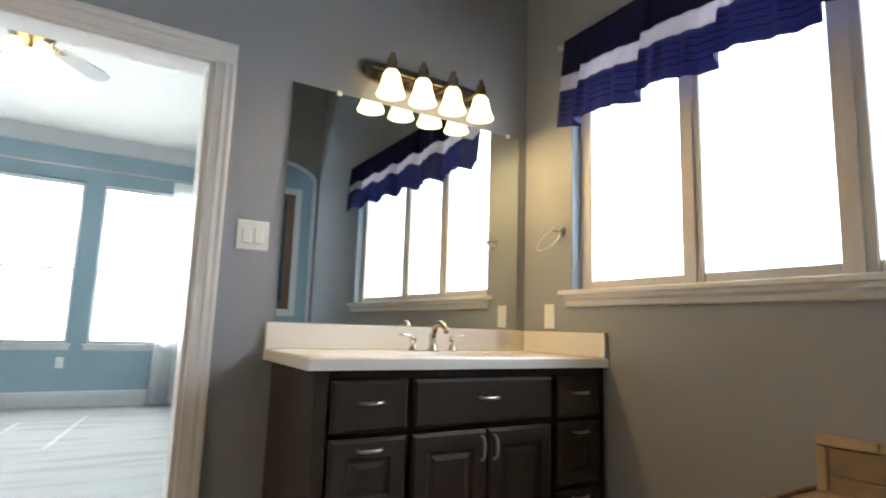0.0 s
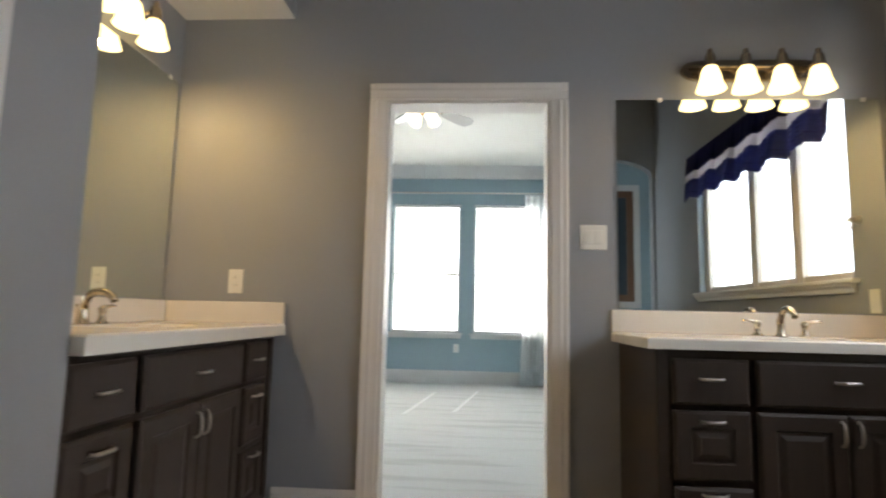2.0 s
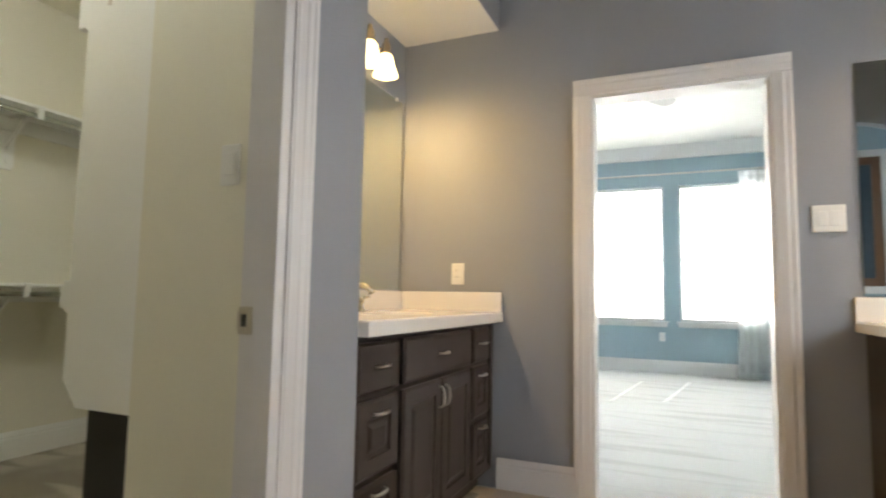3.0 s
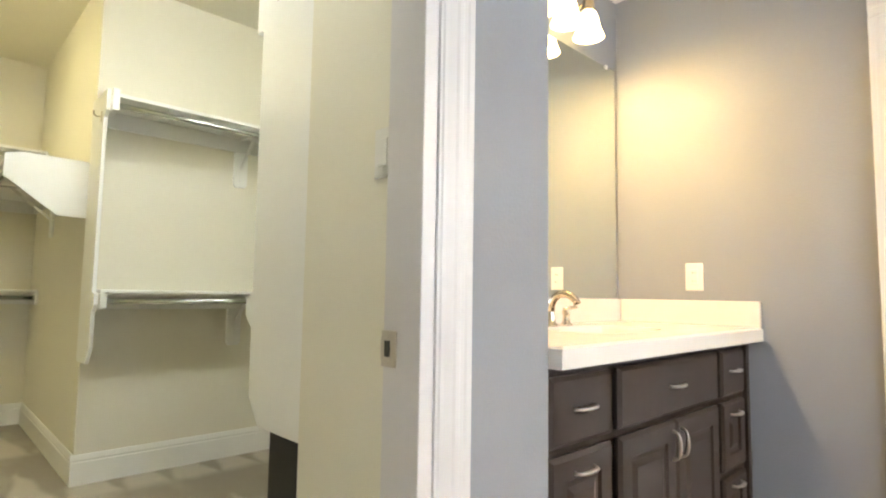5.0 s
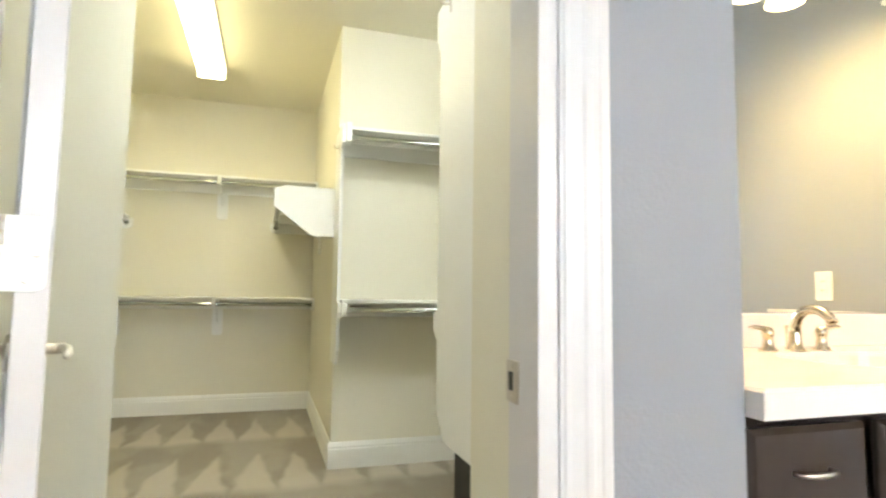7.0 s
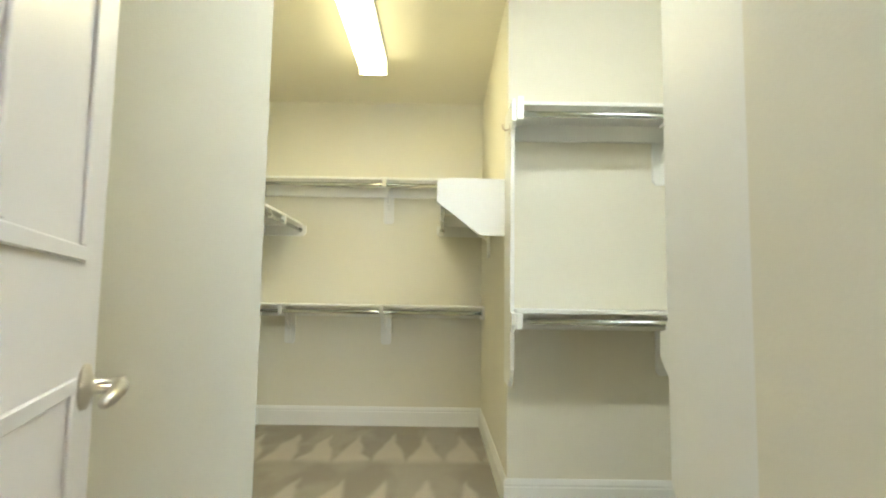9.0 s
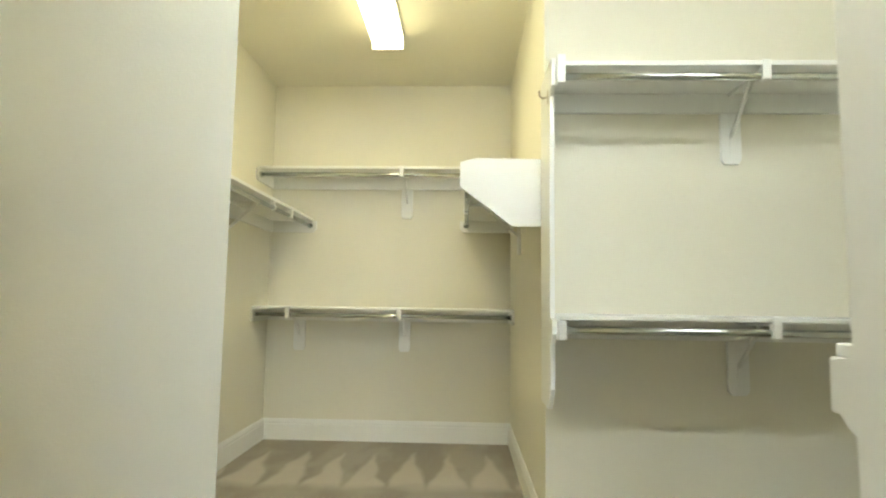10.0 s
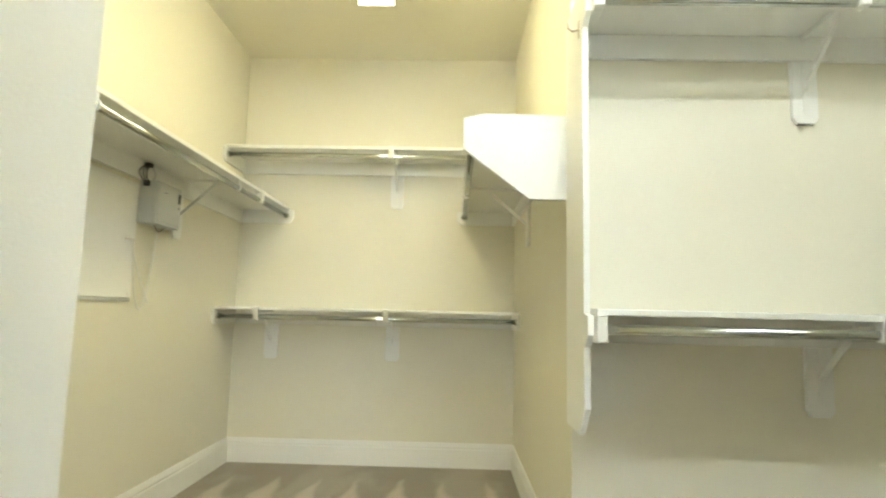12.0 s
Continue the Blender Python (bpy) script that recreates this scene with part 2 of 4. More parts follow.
def prism(outline, axis, a, b, bevel=0.0):
    """A flat outline (pairs in the plane across the axis, in x y z order) carried from a to b along the axis."""
    bm = bmesh.new()

    def at(p, d):
        return Vector((d, p[0], p[1])) if axis == "x" else Vector((p[0], d, p[1])) if axis == "y" else Vector((p[0], p[1], d))
    lo = [bm.verts.new(at(p, a)) for p in outline]
    hi = [bm.verts.new(at(p, b)) for p in outline]
    bm.faces.new(lo)
    bm.faces.new(hi[::-1])
    n = len(outline)
    for i in range(n):
        bm.faces.new((lo[i], lo[(i + 1) % n], hi[(i + 1) % n], hi[i]))
    if bevel:
        bmesh.ops.bevel(bm, geom=bm.edges[:], offset=bevel, segments=1, affect="EDGES")
    return bm


def rod(p, q, r, n=16, bm=None):
    bm = bm or bmesh.new()
    p, q = Vector(p), Vector(q)
    turn = (q - p).to_track_quat("Z", "Y").to_matrix().to_4x4()
    bmesh.ops.create_cone(bm, cap_ends=True, segments=n, radius1=r, radius2=r, depth=(q - p).length, matrix=Matrix.Translation((p + q) / 2) @ turn)
    return bm


def lathe(profile, at=(0, 0, 0), n=24, bm=None, axis="z"):
    """Turned shape: profile of (radius, height)."""
    bm = bm or bmesh.new()
    rings = []
    for r, h in profile:
        ring = []
        for i in range(n):
            a = 2 * math.pi * i / n
            c = Vector((r * math.cos(a), r * math.sin(a), h))
            if axis == "y":
                c = Vector((c.x, -c.z, c.y))
            if axis == "x":
                c = Vector((c.z, c.y, c.x))
            ring.append(bm.verts.new(Vector(at) + c))
        rings.append(ring)
    for a, b in zip(rings, rings[1:]):
        for i in range(n):
            bm.faces.new((a[i], a[(i + 1) % n], b[(i + 1) % n], b[i]))
    if profile[0][0] > 1e-4:
        bm.faces.new(rings[0][::-1])
    if profile[-1][0] > 1e-4:
        bm.faces.new(rings[-1])
    return bm


def tube(points, r, n=10, bm=None):
    """A round tube through the points; r may be a list of radii."""
    bm = bm or bmesh.new()
    pts = [Vector(p) for p in points]
    rs = r if isinstance(r, (list, tuple)) else [r] * len(pts)
    rings = []
    up = Vector((0.123, 0.456, 0.88)).normalized()
    for i, p in enumerate(pts):
        d = (pts[min(i + 1, len(pts) - 1)] - pts[max(i - 1, 0)]).normalized()
        u = d.cross(up).normalized()
        w = d.cross(u).normalized()
        rings.append([bm.verts.new(p + rs[i] * (math.cos(2 * math.pi * k / n) * u + math.sin(2 * math.pi * k / n) * w)) for k in range(n)])
    for a, b in zip(rings, rings[1:]):
        for k in range(n):
            bm.faces.new((a[k], a[(k + 1) % n], b[(k + 1) % n], b[k]))
    bm.faces.new(rings[0][::-1])
    bm.faces.new(rings[-1])
    return bm


def arc(centre, radius, a0, a1, plane, n=12):
    out = []
    for i in range(n + 1):
        a = radians(a0 + (a1 - a0) * i / n)
        c, s = radius * math.cos(a), radius * math.sin(a)
        d = {"xz": (c, 0, s), "yz": (0, c, s), "xy": (c, s, 0)}[plane]
        out.append(Vector(centre) + Vector(d))
    return out


def structure(name, bm, mat, label, category):
    return tagged(part(name, bm, mat), label, category, kind="structure")


# ---------------------------------------------------------------- bathroom shell
BW, WX, AX, AY = -0.41, 2.47, -0.99, -1.375   # closet-side wall, window wall, alcove back, alcove end
TOP = 3.75
BACK = -3.5
DL, DR, DH = 0.088, 0.880, 2.015        # bedroom doorway
CY0, CY1, CH = -2.512, -1.755, 2.03       # closet doorway
CZ = 2.75                              # closet ceiling
CWX = -0.508                             # closet face of the wall with the door

structure("wall_north", boxes(((-1.06, 0, 0), (DL, 0.13, TOP)), ((DR, 0, 0), (WX + 0.15, 0.13, TOP)), ((DL, 0, DH), (DR, 0.13, TOP))), WALL,
          "grey-green painted plaster wall with bedroom doorway", "wall")
WY0, WY1, WZ0, WZ1 = -2.34, -0.345, 1.20, 2.38
structure("wall_east", boxes(((WX, WY1, 0), (WX + 0.15, 0, TOP)), ((WX, BACK + 0.001, 0), (WX + 0.15, WY0, TOP)), ((WX, WY0, 0), (WX + 0.15, WY1, WZ0)), ((WX, WY0, WZ1), (WX + 0.15, WY1, TOP))), WALL,
          "grey-green painted wall with triple window", "wall")
structure("wall_west", boxes(((BW, AY, 0), (CWX, CY1, TOP)), ((BW, CY0, 0), (CWX, BACK - 0.5, TOP)), ((BW, CY1, CH), (CWX, CY0, TOP)), ((AX - 0.07, AY, 0), (CWX, -1.619, TOP)),
                               ((BW, 0, 2.465), (AX - 0.07, AY, TOP))), WALL, "grey-blue painted wall with closet doorway", "wall")
structure("wall_alcove", box((AX, 0, 0), (AX - 0.07, AY, 2.465)), WALL, "painted wall behind the alcove vanity", "wall")
structure("bath_ceiling", box((AX - 0.1, 0.13, TOP), (3.06, BACK - 1.6, TOP + 0.1)), CEIL, "flat white bathroom ceiling", "ceiling")
structure("soffit_ceiling", box((BW - 0.003, -0.002, 2.465), (AX, AY, 2.459)), CEIL, "low painted ceiling over the vanity alcove", "ceiling")

# arch wall opposite the first vanity, seen in the mirror
ax0, ax1, spring = 1.45, 2.44, 2.52
arch = [(BW, 0), (ax0, 0), (ax0, spring)]
arch += [((ax0 + ax1) / 2 - (ax1 - ax0) / 2 * math.cos(radians(a)), spring + 0.2 * math.sin(radians(a))) for a in range(10, 180, 10)]
arch += [(ax1, spring), (ax1, 0), (3.06, 0), (3.06, TOP), (BW, TOP)]
structure("wall_south", prism(arch, "y", BACK, BACK - 0.12), WALL, "grey painted wall with arched opening", "wall")
structure("wall_arch_room", boxes(((BW, BACK - 1.5, 0), (3.06, BACK - 1.6, TOP)), ((2.98, BACK - 0.121, 0), (3.06, BACK - 1.4995, TOP)), ((ax0 - 0.6, BACK - 0.12, 0), (ax0 - 0.7, BACK - 0.4, TOP)), ((ax0 - 0.6, BACK - 1.2, 0), (ax0 - 0.7, BACK - 1.5, TOP)), ((ax0 - 0.6, BACK - 0.4, 0), (ax0 - 0.7, BACK - 1.2, 1.0)), ((ax0 - 0.6, BACK - 0.4, 2.3), (ax0 - 0.7, BACK - 1.2, TOP))), BLUE, "teal-blue painted wall beyond the arch", "wall")
FX0, FX1, FZ0, FZ1, FYB = 1.86, 2.72, 1.10, 2.78, BACK - 1.499
framed = thing("framed_glass", (2.29, FYB, FZ0), "dark wooden framed glass in cream casing beyond the arch", "window")
def ring_of(x0, x1, z0, z1, w, t):
    return boxes(((x0, FYB, z0), (x0 + w, FYB + t, z1)), ((x1 - w, FYB, z0), (x1, FYB + t, z1)), ((x0 + w, FYB, z1 - w), (x1 - w, FYB + t, z1)), ((x0 + w, FYB, z0), (x1 - w, FYB + t, z0 + w)), bevel=0.002)
part("casing", ring_of(FX0, FX1, FZ0, FZ1, 0.085, 0.022), TRIM, framed, "cream moulded casing")
part("wooden_frame", ring_of(FX0 + 0.086, FX1 - 0.086, FZ0 + 0.086, FZ1 - 0.086, 0.09, 0.03), WOODF, framed, "brown wooden frame")
part("pane", box((FX0 + 0.176, FYB, FZ0 + 0.176), (FX1 - 0.176, FYB + 0.012, FZ1 - 0.176)), DARKGLASS, framed, "dark glass")

structure("bath_floor", box((AX, 0.0, -0.1), (3.06, BACK - 1.6, -0.006)), GROUT, "tan ceramic tile bathroom floor", "floor")


def baseboard(name, path, mat, height=0.155, thick=0.016):
    """Moulded baseboard, a part for each straight run: ends and the way out from the wall."""
    (x0, y0), (x1, y1), _ = path[0]
    whole = thing(name, ((x0 + x1) / 2, (y0 + y1) / 2, 0), "white painted moulded baseboard", "baseboard", kind="structure")
    for (x0, y0), (x1, y1), (nx, ny) in path:
        profile = [(0.0, 0.0), (thick, 0.0), (thick, height - 0.042), (thick * 0.80, height - 0.036), (thick * 0.80, height - 0.030), (thick * 0.92, height - 0.026), (thick * 0.62, height - 0.010), (thick * 0.36, height), (0.0, height)]
        if nx:
            bm = prism([(x0 + nx * t, z) for t, z in profile], "y", min(y0, y1), max(y0, y1))
        else:
            bm = prism([(y0 + ny * t, z) for t, z in profile], "x", min(x0, x1), max(x0, x1))
        part("run", bm, mat, whole)
    return whole


baseboard("baseboard_bath", [((-0.40, -0.001), (0.0, -0.001), (0, -1)), ((0.968, -0.001), (1.22, -0.001), (0, -1)), ((BW, AY), (BW, -1.675), (1, 0)), ((BW, -2.665), (BW, BACK), (1, 0)),
                             ((WX, -0.55), (WX, -1.35), (-1, 0))], TRIM)


def casing_leg(axis, a0, a1, out, lo, hi, along):
    """One moulded strip: a0 outer edge, a1 inner edge, running lo to hi along z or across."""
    w = a1 - a0
    shape = ((0.0, 0.001), (0.0, 0.019), (0.04, 0.021), (0.18, 0.021), (0.24, 0.0185), (0.34, 0.0178), (0.40, 0.0195), (0.50, 0.0195), (0.57, 0.0165), (0.80, 0.0135), (0.90, 0.0135), (0.94, 0.0105), (1.0, 0.0095), (1.0, 0.001))
    if axis == "y":
        outline = [(a0 + w * p, -t) if along == "z" else (-t, a0 + w * p) for p, t in shape]
        leg = prism(outline, "z" if along == "z" else "x", lo, hi)
    else:
        outline = [(out + t, a0 + w * p) for p, t in shape]
        leg = prism(outline, "z" if along == "z" else "y", lo, hi)
    bmesh.ops.recalc_face_normals(leg, faces=leg.faces[:])
    return leg


def doorway_trim(name, axis, a, b, top, w, at, depth0, depth1, label, reveal=0.0):
    door = thing(name, (at, (a + b) / 2, 0) if axis == "x" else ((a + b) / 2, at, 0), label, "door frame", kind="structure")
    r = reveal
    part("casing", casing_leg(axis, a - r - w, a - r, at, 0, top + r, "z"), TRIM, door)
    part("casing", casing_leg(axis, b + r + w, b + r, at, 0, top + r, "z"), TRIM, door)
    part("casing", casing_leg(axis, top + r + w, top + r, at, a - r - w, b + r + w, "x"), TRIM, door)

    t = 0.014
    for l, h in (((a - r, 0), (a + t, top + r)), ((b - t, 0), (b + r, top + r)), ((a + t, top - t), (b - t, top + r))):
        lo, hi = ((l[0], depth0, l[1]), (h[0], depth1, h[1])) if axis == "y" else ((depth1, l[0], l[1]), (depth0, h[0], h[1]))
        part("jamb", box(lo, hi, 0.0015), TRIM, door)
    return door


door_1 = doorway_trim("door_1", "y", DL - 0.004, DR + 0.004, DH + 0.004, 0.086, 0, -0.004, 0.134, "white moulded casing round the bedroom doorway")
door_2 = doorway_trim("door_2", "x", CY0 - 0.004, CY1 + 0.004, CH + 0.004, 0.084, BW, BW + 0.004, CWX - 0.004, "white moulded casing round the closet doorway", 0.02)

for z in (0.25, 1.10, 1.82):
    part("hinge_leaf", box((CWX - 0.006, CY0 + 0.0142, z - 0.051), (CWX + 0.028, CY0 + 0.0165, z + 0.051), 0.0006), SHELF, door_2)
# strike plate
strike = thing("strike_plate", (-0.49, CY1 - 0.01, 0.915), "brushed nickel strike plate on the jamb", "strike plate")
part("plate", box((-0.5135, CY1 - 0.0105, 0.880), (-0.470, CY1 - 0.0135, 0.948), 0.001), NICKEL, strike)
part("lip", prism([(-0.5135, CY1 - 0.0135), (-0.5135, CY1 - 0.0105), (-0.520, CY1 - 0.0065), (-0.523, CY1 - 0.0075), (-0.5195, CY1 - 0.0105)], "z", 0.892, 0.936), NICKEL, strike)
part("latch_hole", box((-0.503, CY1 - 0.0125, 0.899), (-0.487, CY1 - 0.0145, 0.929)), SLOT, strike)
for z in (0.889, 0.939):
    part("screw", lathe([(0.0045, 0.0), (0.0035, 0.0012), (0.0, 0.0015)], (-0.492, CY1 - 0.0135, z), axis="y", n=12), NICKEL, strike)

# ---------------------------------------------------------------- window and valance
win = thing("window_1", (WX + 0.1, (WY0 + WY1) / 2, WZ0), "triple frosted window in tan vinyl frame", "window", kind="structure")
stiles = [(WY1, -0.415), (-0.892, -0.985), (-1.44, -1.54), (-2.265, WY0)]
for k, (a, b) in enumerate(stiles):
    part("window_frame", box((WX + 0.055, b, WZ0), (WX + 0.14, a, WZ1), 0.004), FRAME, win)
    if 0 < k < 3:
        part("mullion_groove", box((WX + 0.046, (a + b) / 2 - 0.018, WZ0 + 0.001), (WX + 0.054, (a + b) / 2 + 0.018, WZ1 - 0.001), 0.002), FRAME, win)
for a, b in ((-0.415, -0.892), (-0.985, -1.44), (-1.54, -2.265)):
    part("rail", box((WX + 0.06, b, WZ0), (WX + 0.135, a, WZ0 + 0.045), 0.004), FRAME, win)
    part("rail", box((WX + 0.06, b, WZ1 - 0.045), (WX + 0.135, a, WZ1), 0.004), FRAME, win)
    p = part("pane", box((WX + 0.08, b, WZ0 + 0.045), (WX + 0.086, a, WZ1 - 0.045)), FROST, win)
    p.visible_shadow = False
structure("window_reveal", boxes(((WX + 0.003, WY1 - 0.004, WZ0), (WX + 0.055, WY1 + 0.001, WZ1)), ((WX + 0.003, WY0 - 0.001, WZ0), (WX + 0.055, WY0 + 0.004, WZ1)), ((WX + 0.003, WY0, WZ1 - 0.004), (WX + 0.055, WY1, WZ1 + 0.001))),
          REVEAL, "blue-grey painted window reveal", "window reveal")
sill = thing("window_sill", (WX - 0.02, (WY0 + WY1) / 2, 1.15), "cream painted wooden sill with moulded apron", "sill", kind="structure")
part("sill_board", box((WX - 0.045, WY0 - 0.05, 1.176), (WX + 0.056, WY1 + 0.05, 1.199), 0.006, 2), TRIM, sill)
part("apron", prism([(WX - 0.001, 1.1755), (WX - 0.036, 1.1755), (WX - 0.033, 1.160), (WX - 0.020, 1.149), (WX - 0.016, 1.130), (WX - 0.001, 1.124)], "y", WY0 - 0.03, WY1 + 0.025), TRIM, sill)
structure("backdrop_bath", box((WX + 0.75, -6.2, 0.3), (WX + 0.76, 1.0, 3.6)), DAY, "bright overcast daylight outside the window", "sky")

# Unseen window, added only to brighten the room beyond the arch.
win = thing("window_5", (ax0 - 0.65, BACK - 0.8, 1.0), "added frosted window, out of view, that brightens the arch room", "window", kind="structure")
part("window_frame", boxes(((ax0 - 0.68, BACK - 1.2, 1.0), (ax0 - 0.63, BACK - 1.15, 2.3)), ((ax0 - 0.68, BACK - 0.45, 1.0), (ax0 - 0.63, BACK - 0.4, 2.3)), ((ax0 - 0.68, BACK - 1.15, 1.0), (ax0 - 0.63, BACK - 0.45, 1.05)), ((ax0 - 0.68, BACK - 1.15, 2.25), (ax0 - 0.63, BACK - 0.45, 2.3))), FRAME, win)
p = part("pane", box((ax0 - 0.66, BACK - 1.15, 1.05), (ax0 - 0.655, BACK - 0.45, 2.25)), FROST, win)
p.visible_shadow = False
# Glow panel that feeds the added window.
structure("arch_fill_glow", box((ax0 - 0.9, BACK - 1.45, 0.7), (ax0 - 0.91, BACK - 0.15, 2.6)), DAY, "glowing panel behind the added window, fill for the arch room", "sky")
valance = thing("valance", (WX - 0.04, -1.2, 2.43), "navy window valance with white band, on a rod", "valance")


def valance_strip(z_hi, z_lo, mat, name, n=300, m=6):
    bm = bmesh.new()
    grid = []
    for i in range(n + 1):
        s = i / n
        y = -0.338 - s * 2.12
        p = ((-y - 0.80) / 0.340) % 1.0
        q = min(1.0, p / 0.10)
        bulge = q * q * (3 - 2 * q) * (1 - p) ** 0.8
        sag = 0.014 * bulge + 0.05 * s ** 2.2 + 0.006 * math.sin(s * 7.3 * 2 * math.pi + 1)
        fold = 0.004 * math.sin(s * 19 * 2 * math.pi) + 0.004 * math.sin(s * 31 * 2 * math.pi + 0.6)
        col = []
        for j in range(m + 1):
            z = z_hi + (z_lo - z_hi) * j / m
            drop = (2.42 - z) / 0.42
            x = WX - 0.042 - (0.006 + fold) * (0.3 + drop) - 0.085 * min(1.0, drop) * bulge
            col.append(bm.verts.new((x, y, z + sag * drop * 1.1)))
        grid.append(col)
    for a, b in zip(grid, grid[1:]):
        for j in range(m):
            bm.faces.new((a[j], b[j], b[j + 1], a[j + 1]))
    bmesh.ops.solidify(bm, geom=bm.faces[:], thickness=0.003)
    return part(name, bm, mat, valance, smooth=True)


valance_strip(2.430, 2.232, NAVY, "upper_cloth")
valance_strip(2.232, 2.149, WHITECLOTH, "white_band")
valance_strip(2.149, 1.958, BACKLIT_NAVY, "lower_cloth")
# Tucks drawn as flat strips in the darker navy that isn't backlit.
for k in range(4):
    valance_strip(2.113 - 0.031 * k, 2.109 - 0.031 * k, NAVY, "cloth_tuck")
vrod = part("curtain_rod", rod((WX - 0.032, -0.315, 2.415), (WX - 0.032, -2.50, 2.415), 0.008), NICKEL, valance)
part("finial", lathe([(0.0, -0.022), (0.014, -0.012), (0.016, 0.0), (0.010, 0.012), (0.008, 0.02)], (WX - 0.032, -0.303, 2.415), axis="y"), NICKEL, vrod, smooth=True)
part("rod_bracket", box((WX - 0.036, -0.332, 2.407), (WX - 0.001, -0.318, 2.423), 0.003), NICKEL, vrod)

# ---------------------------------------------------------------- vanities
def arch_pull(length, r=0.0038):
    """Bow pull along local x, standing out along -y."""
    pts = [(-length / 2, 0, 0)] + [(length / 2 * math.sin(radians(a)), -0.022 * math.cos(radians(a)) ** 0.6 if abs(a) < 89 else 0, 0) for a in range(-80, 81, 16)] + [(length / 2, 0, 0)]
    rs = [r * 1.5] + [r * (0.9 + 0.7 * math.cos(radians(a))) for a in range(-80, 81, 16)] + [r * 1.5]
    return tube(pts, rs, 10)


def front_panel(x0, x1, z0, z1, y, raised):
    """Drawer or door front facing -y, with a moulded edge and, where raised, a raised field."""
    bm = bmesh.new()
    add_box(bm, (x0, y - 0.012, z0), (x1, y + 0.002, z1), 0.002)
    e = 0.010
    outline = [(x0, z0, x1, z1, y - 0.012), (x0 + e, z0 + e, x1 - e, z1 - e, y - 0.020)]
    if raised:
        f = min(0.058, (x1 - x0) * 0.24)
        outline += [(x0 + f, z0 + f, x1 - f, z1 - f, y - 0.020), (x0 + f + 0.006, z0 + f + 0.006, x1 - f - 0.006, z1 - f - 0.006, y - 0.011),
                    (x0 + f + 0.014, z0 + f + 0.014, x1 - f - 0.014, z1 - f - 0.014, y - 0.011), (x0 + f + 0.034, z0 + f + 0.034, x1 - f - 0.034, z1 - f - 0.034, y - 0.019)]
    rings = [[bm.verts.new((a, yy, b)) for a, b in ((l, bt), (r, bt), (r, tp), (l, tp))] for l, bt, r, tp, yy in outline]
    for p, q in zip(rings, rings[1:]):
        for i in range(4):
            bm.faces.new((p[i], p[(i + 1) % 4], q[(i + 1) % 4], q[i]))
    bm.faces.new(rings[-1])
    return bm


def counter(x0, x1, y0, y1, z0, z1, sx, sy, ra, rb, n=48):
    """Slab with an eased edge and a basin sunk into it."""
    bm = bmesh.new()
    e = 0.006

    def square(t, l, r, f, b):
        c, s = math.cos(t), math.sin(t)
        cx, cy = sx, sy
        k = min(((r - cx) / c if c > 1e-9 else (l - cx) / c if c < -1e-9 else 1e9), ((b - cy) / s if s > 1e-9 else (f - cy) / s if s < -1e-9 else 1e9))
        return cx + k * c, cy + k * s
    corner = [math.atan2(yy - sy, xx - sx) for xx in (x0, x1) for yy in (y0, y1)]
    angles = sorted([2 * math.pi * i / n - math.pi for i in range(n)] + corner)
    rings = []
    for kind, z in (("o", z0), ("o", z1 - e), ("i", z1), ("e1.0", z1), ("e0.97", z1 - 0.012), ("e0.9", z1 - 0.06), ("e0.72", z1 - 0.11), ("e0.35", z1 - 0.135), ("e0.06", z1 - 0.14)):
        ring = []
        for t in angles:
            if kind == "o":
                p = square(t, x0, x1, y0, y1)
            elif kind == "i":
                p = square(t, x0 + e, x1 - e, y0 + e, y1 - e)
            else:
                k = float(kind[1:])
                c, s = math.cos(t), math.sin(t)
                rr = 1 / ((abs(c) / ra) ** 2.8 + (abs(s) / rb) ** 2.8) ** (1 / 2.8)
                p = sx + k * rr * c, sy + k * rr * s
            ring.append(bm.verts.new((*p, z)))
        rings.append(ring)
    m = len(angles)
    for a, b in zip(rings, rings[1:]):
        for i in range(m):
            bm.faces.new((a[i], a[(i + 1) % m], b[(i + 1) % m], b[i]))
    bm.faces.new(rings[-1])
    return bm


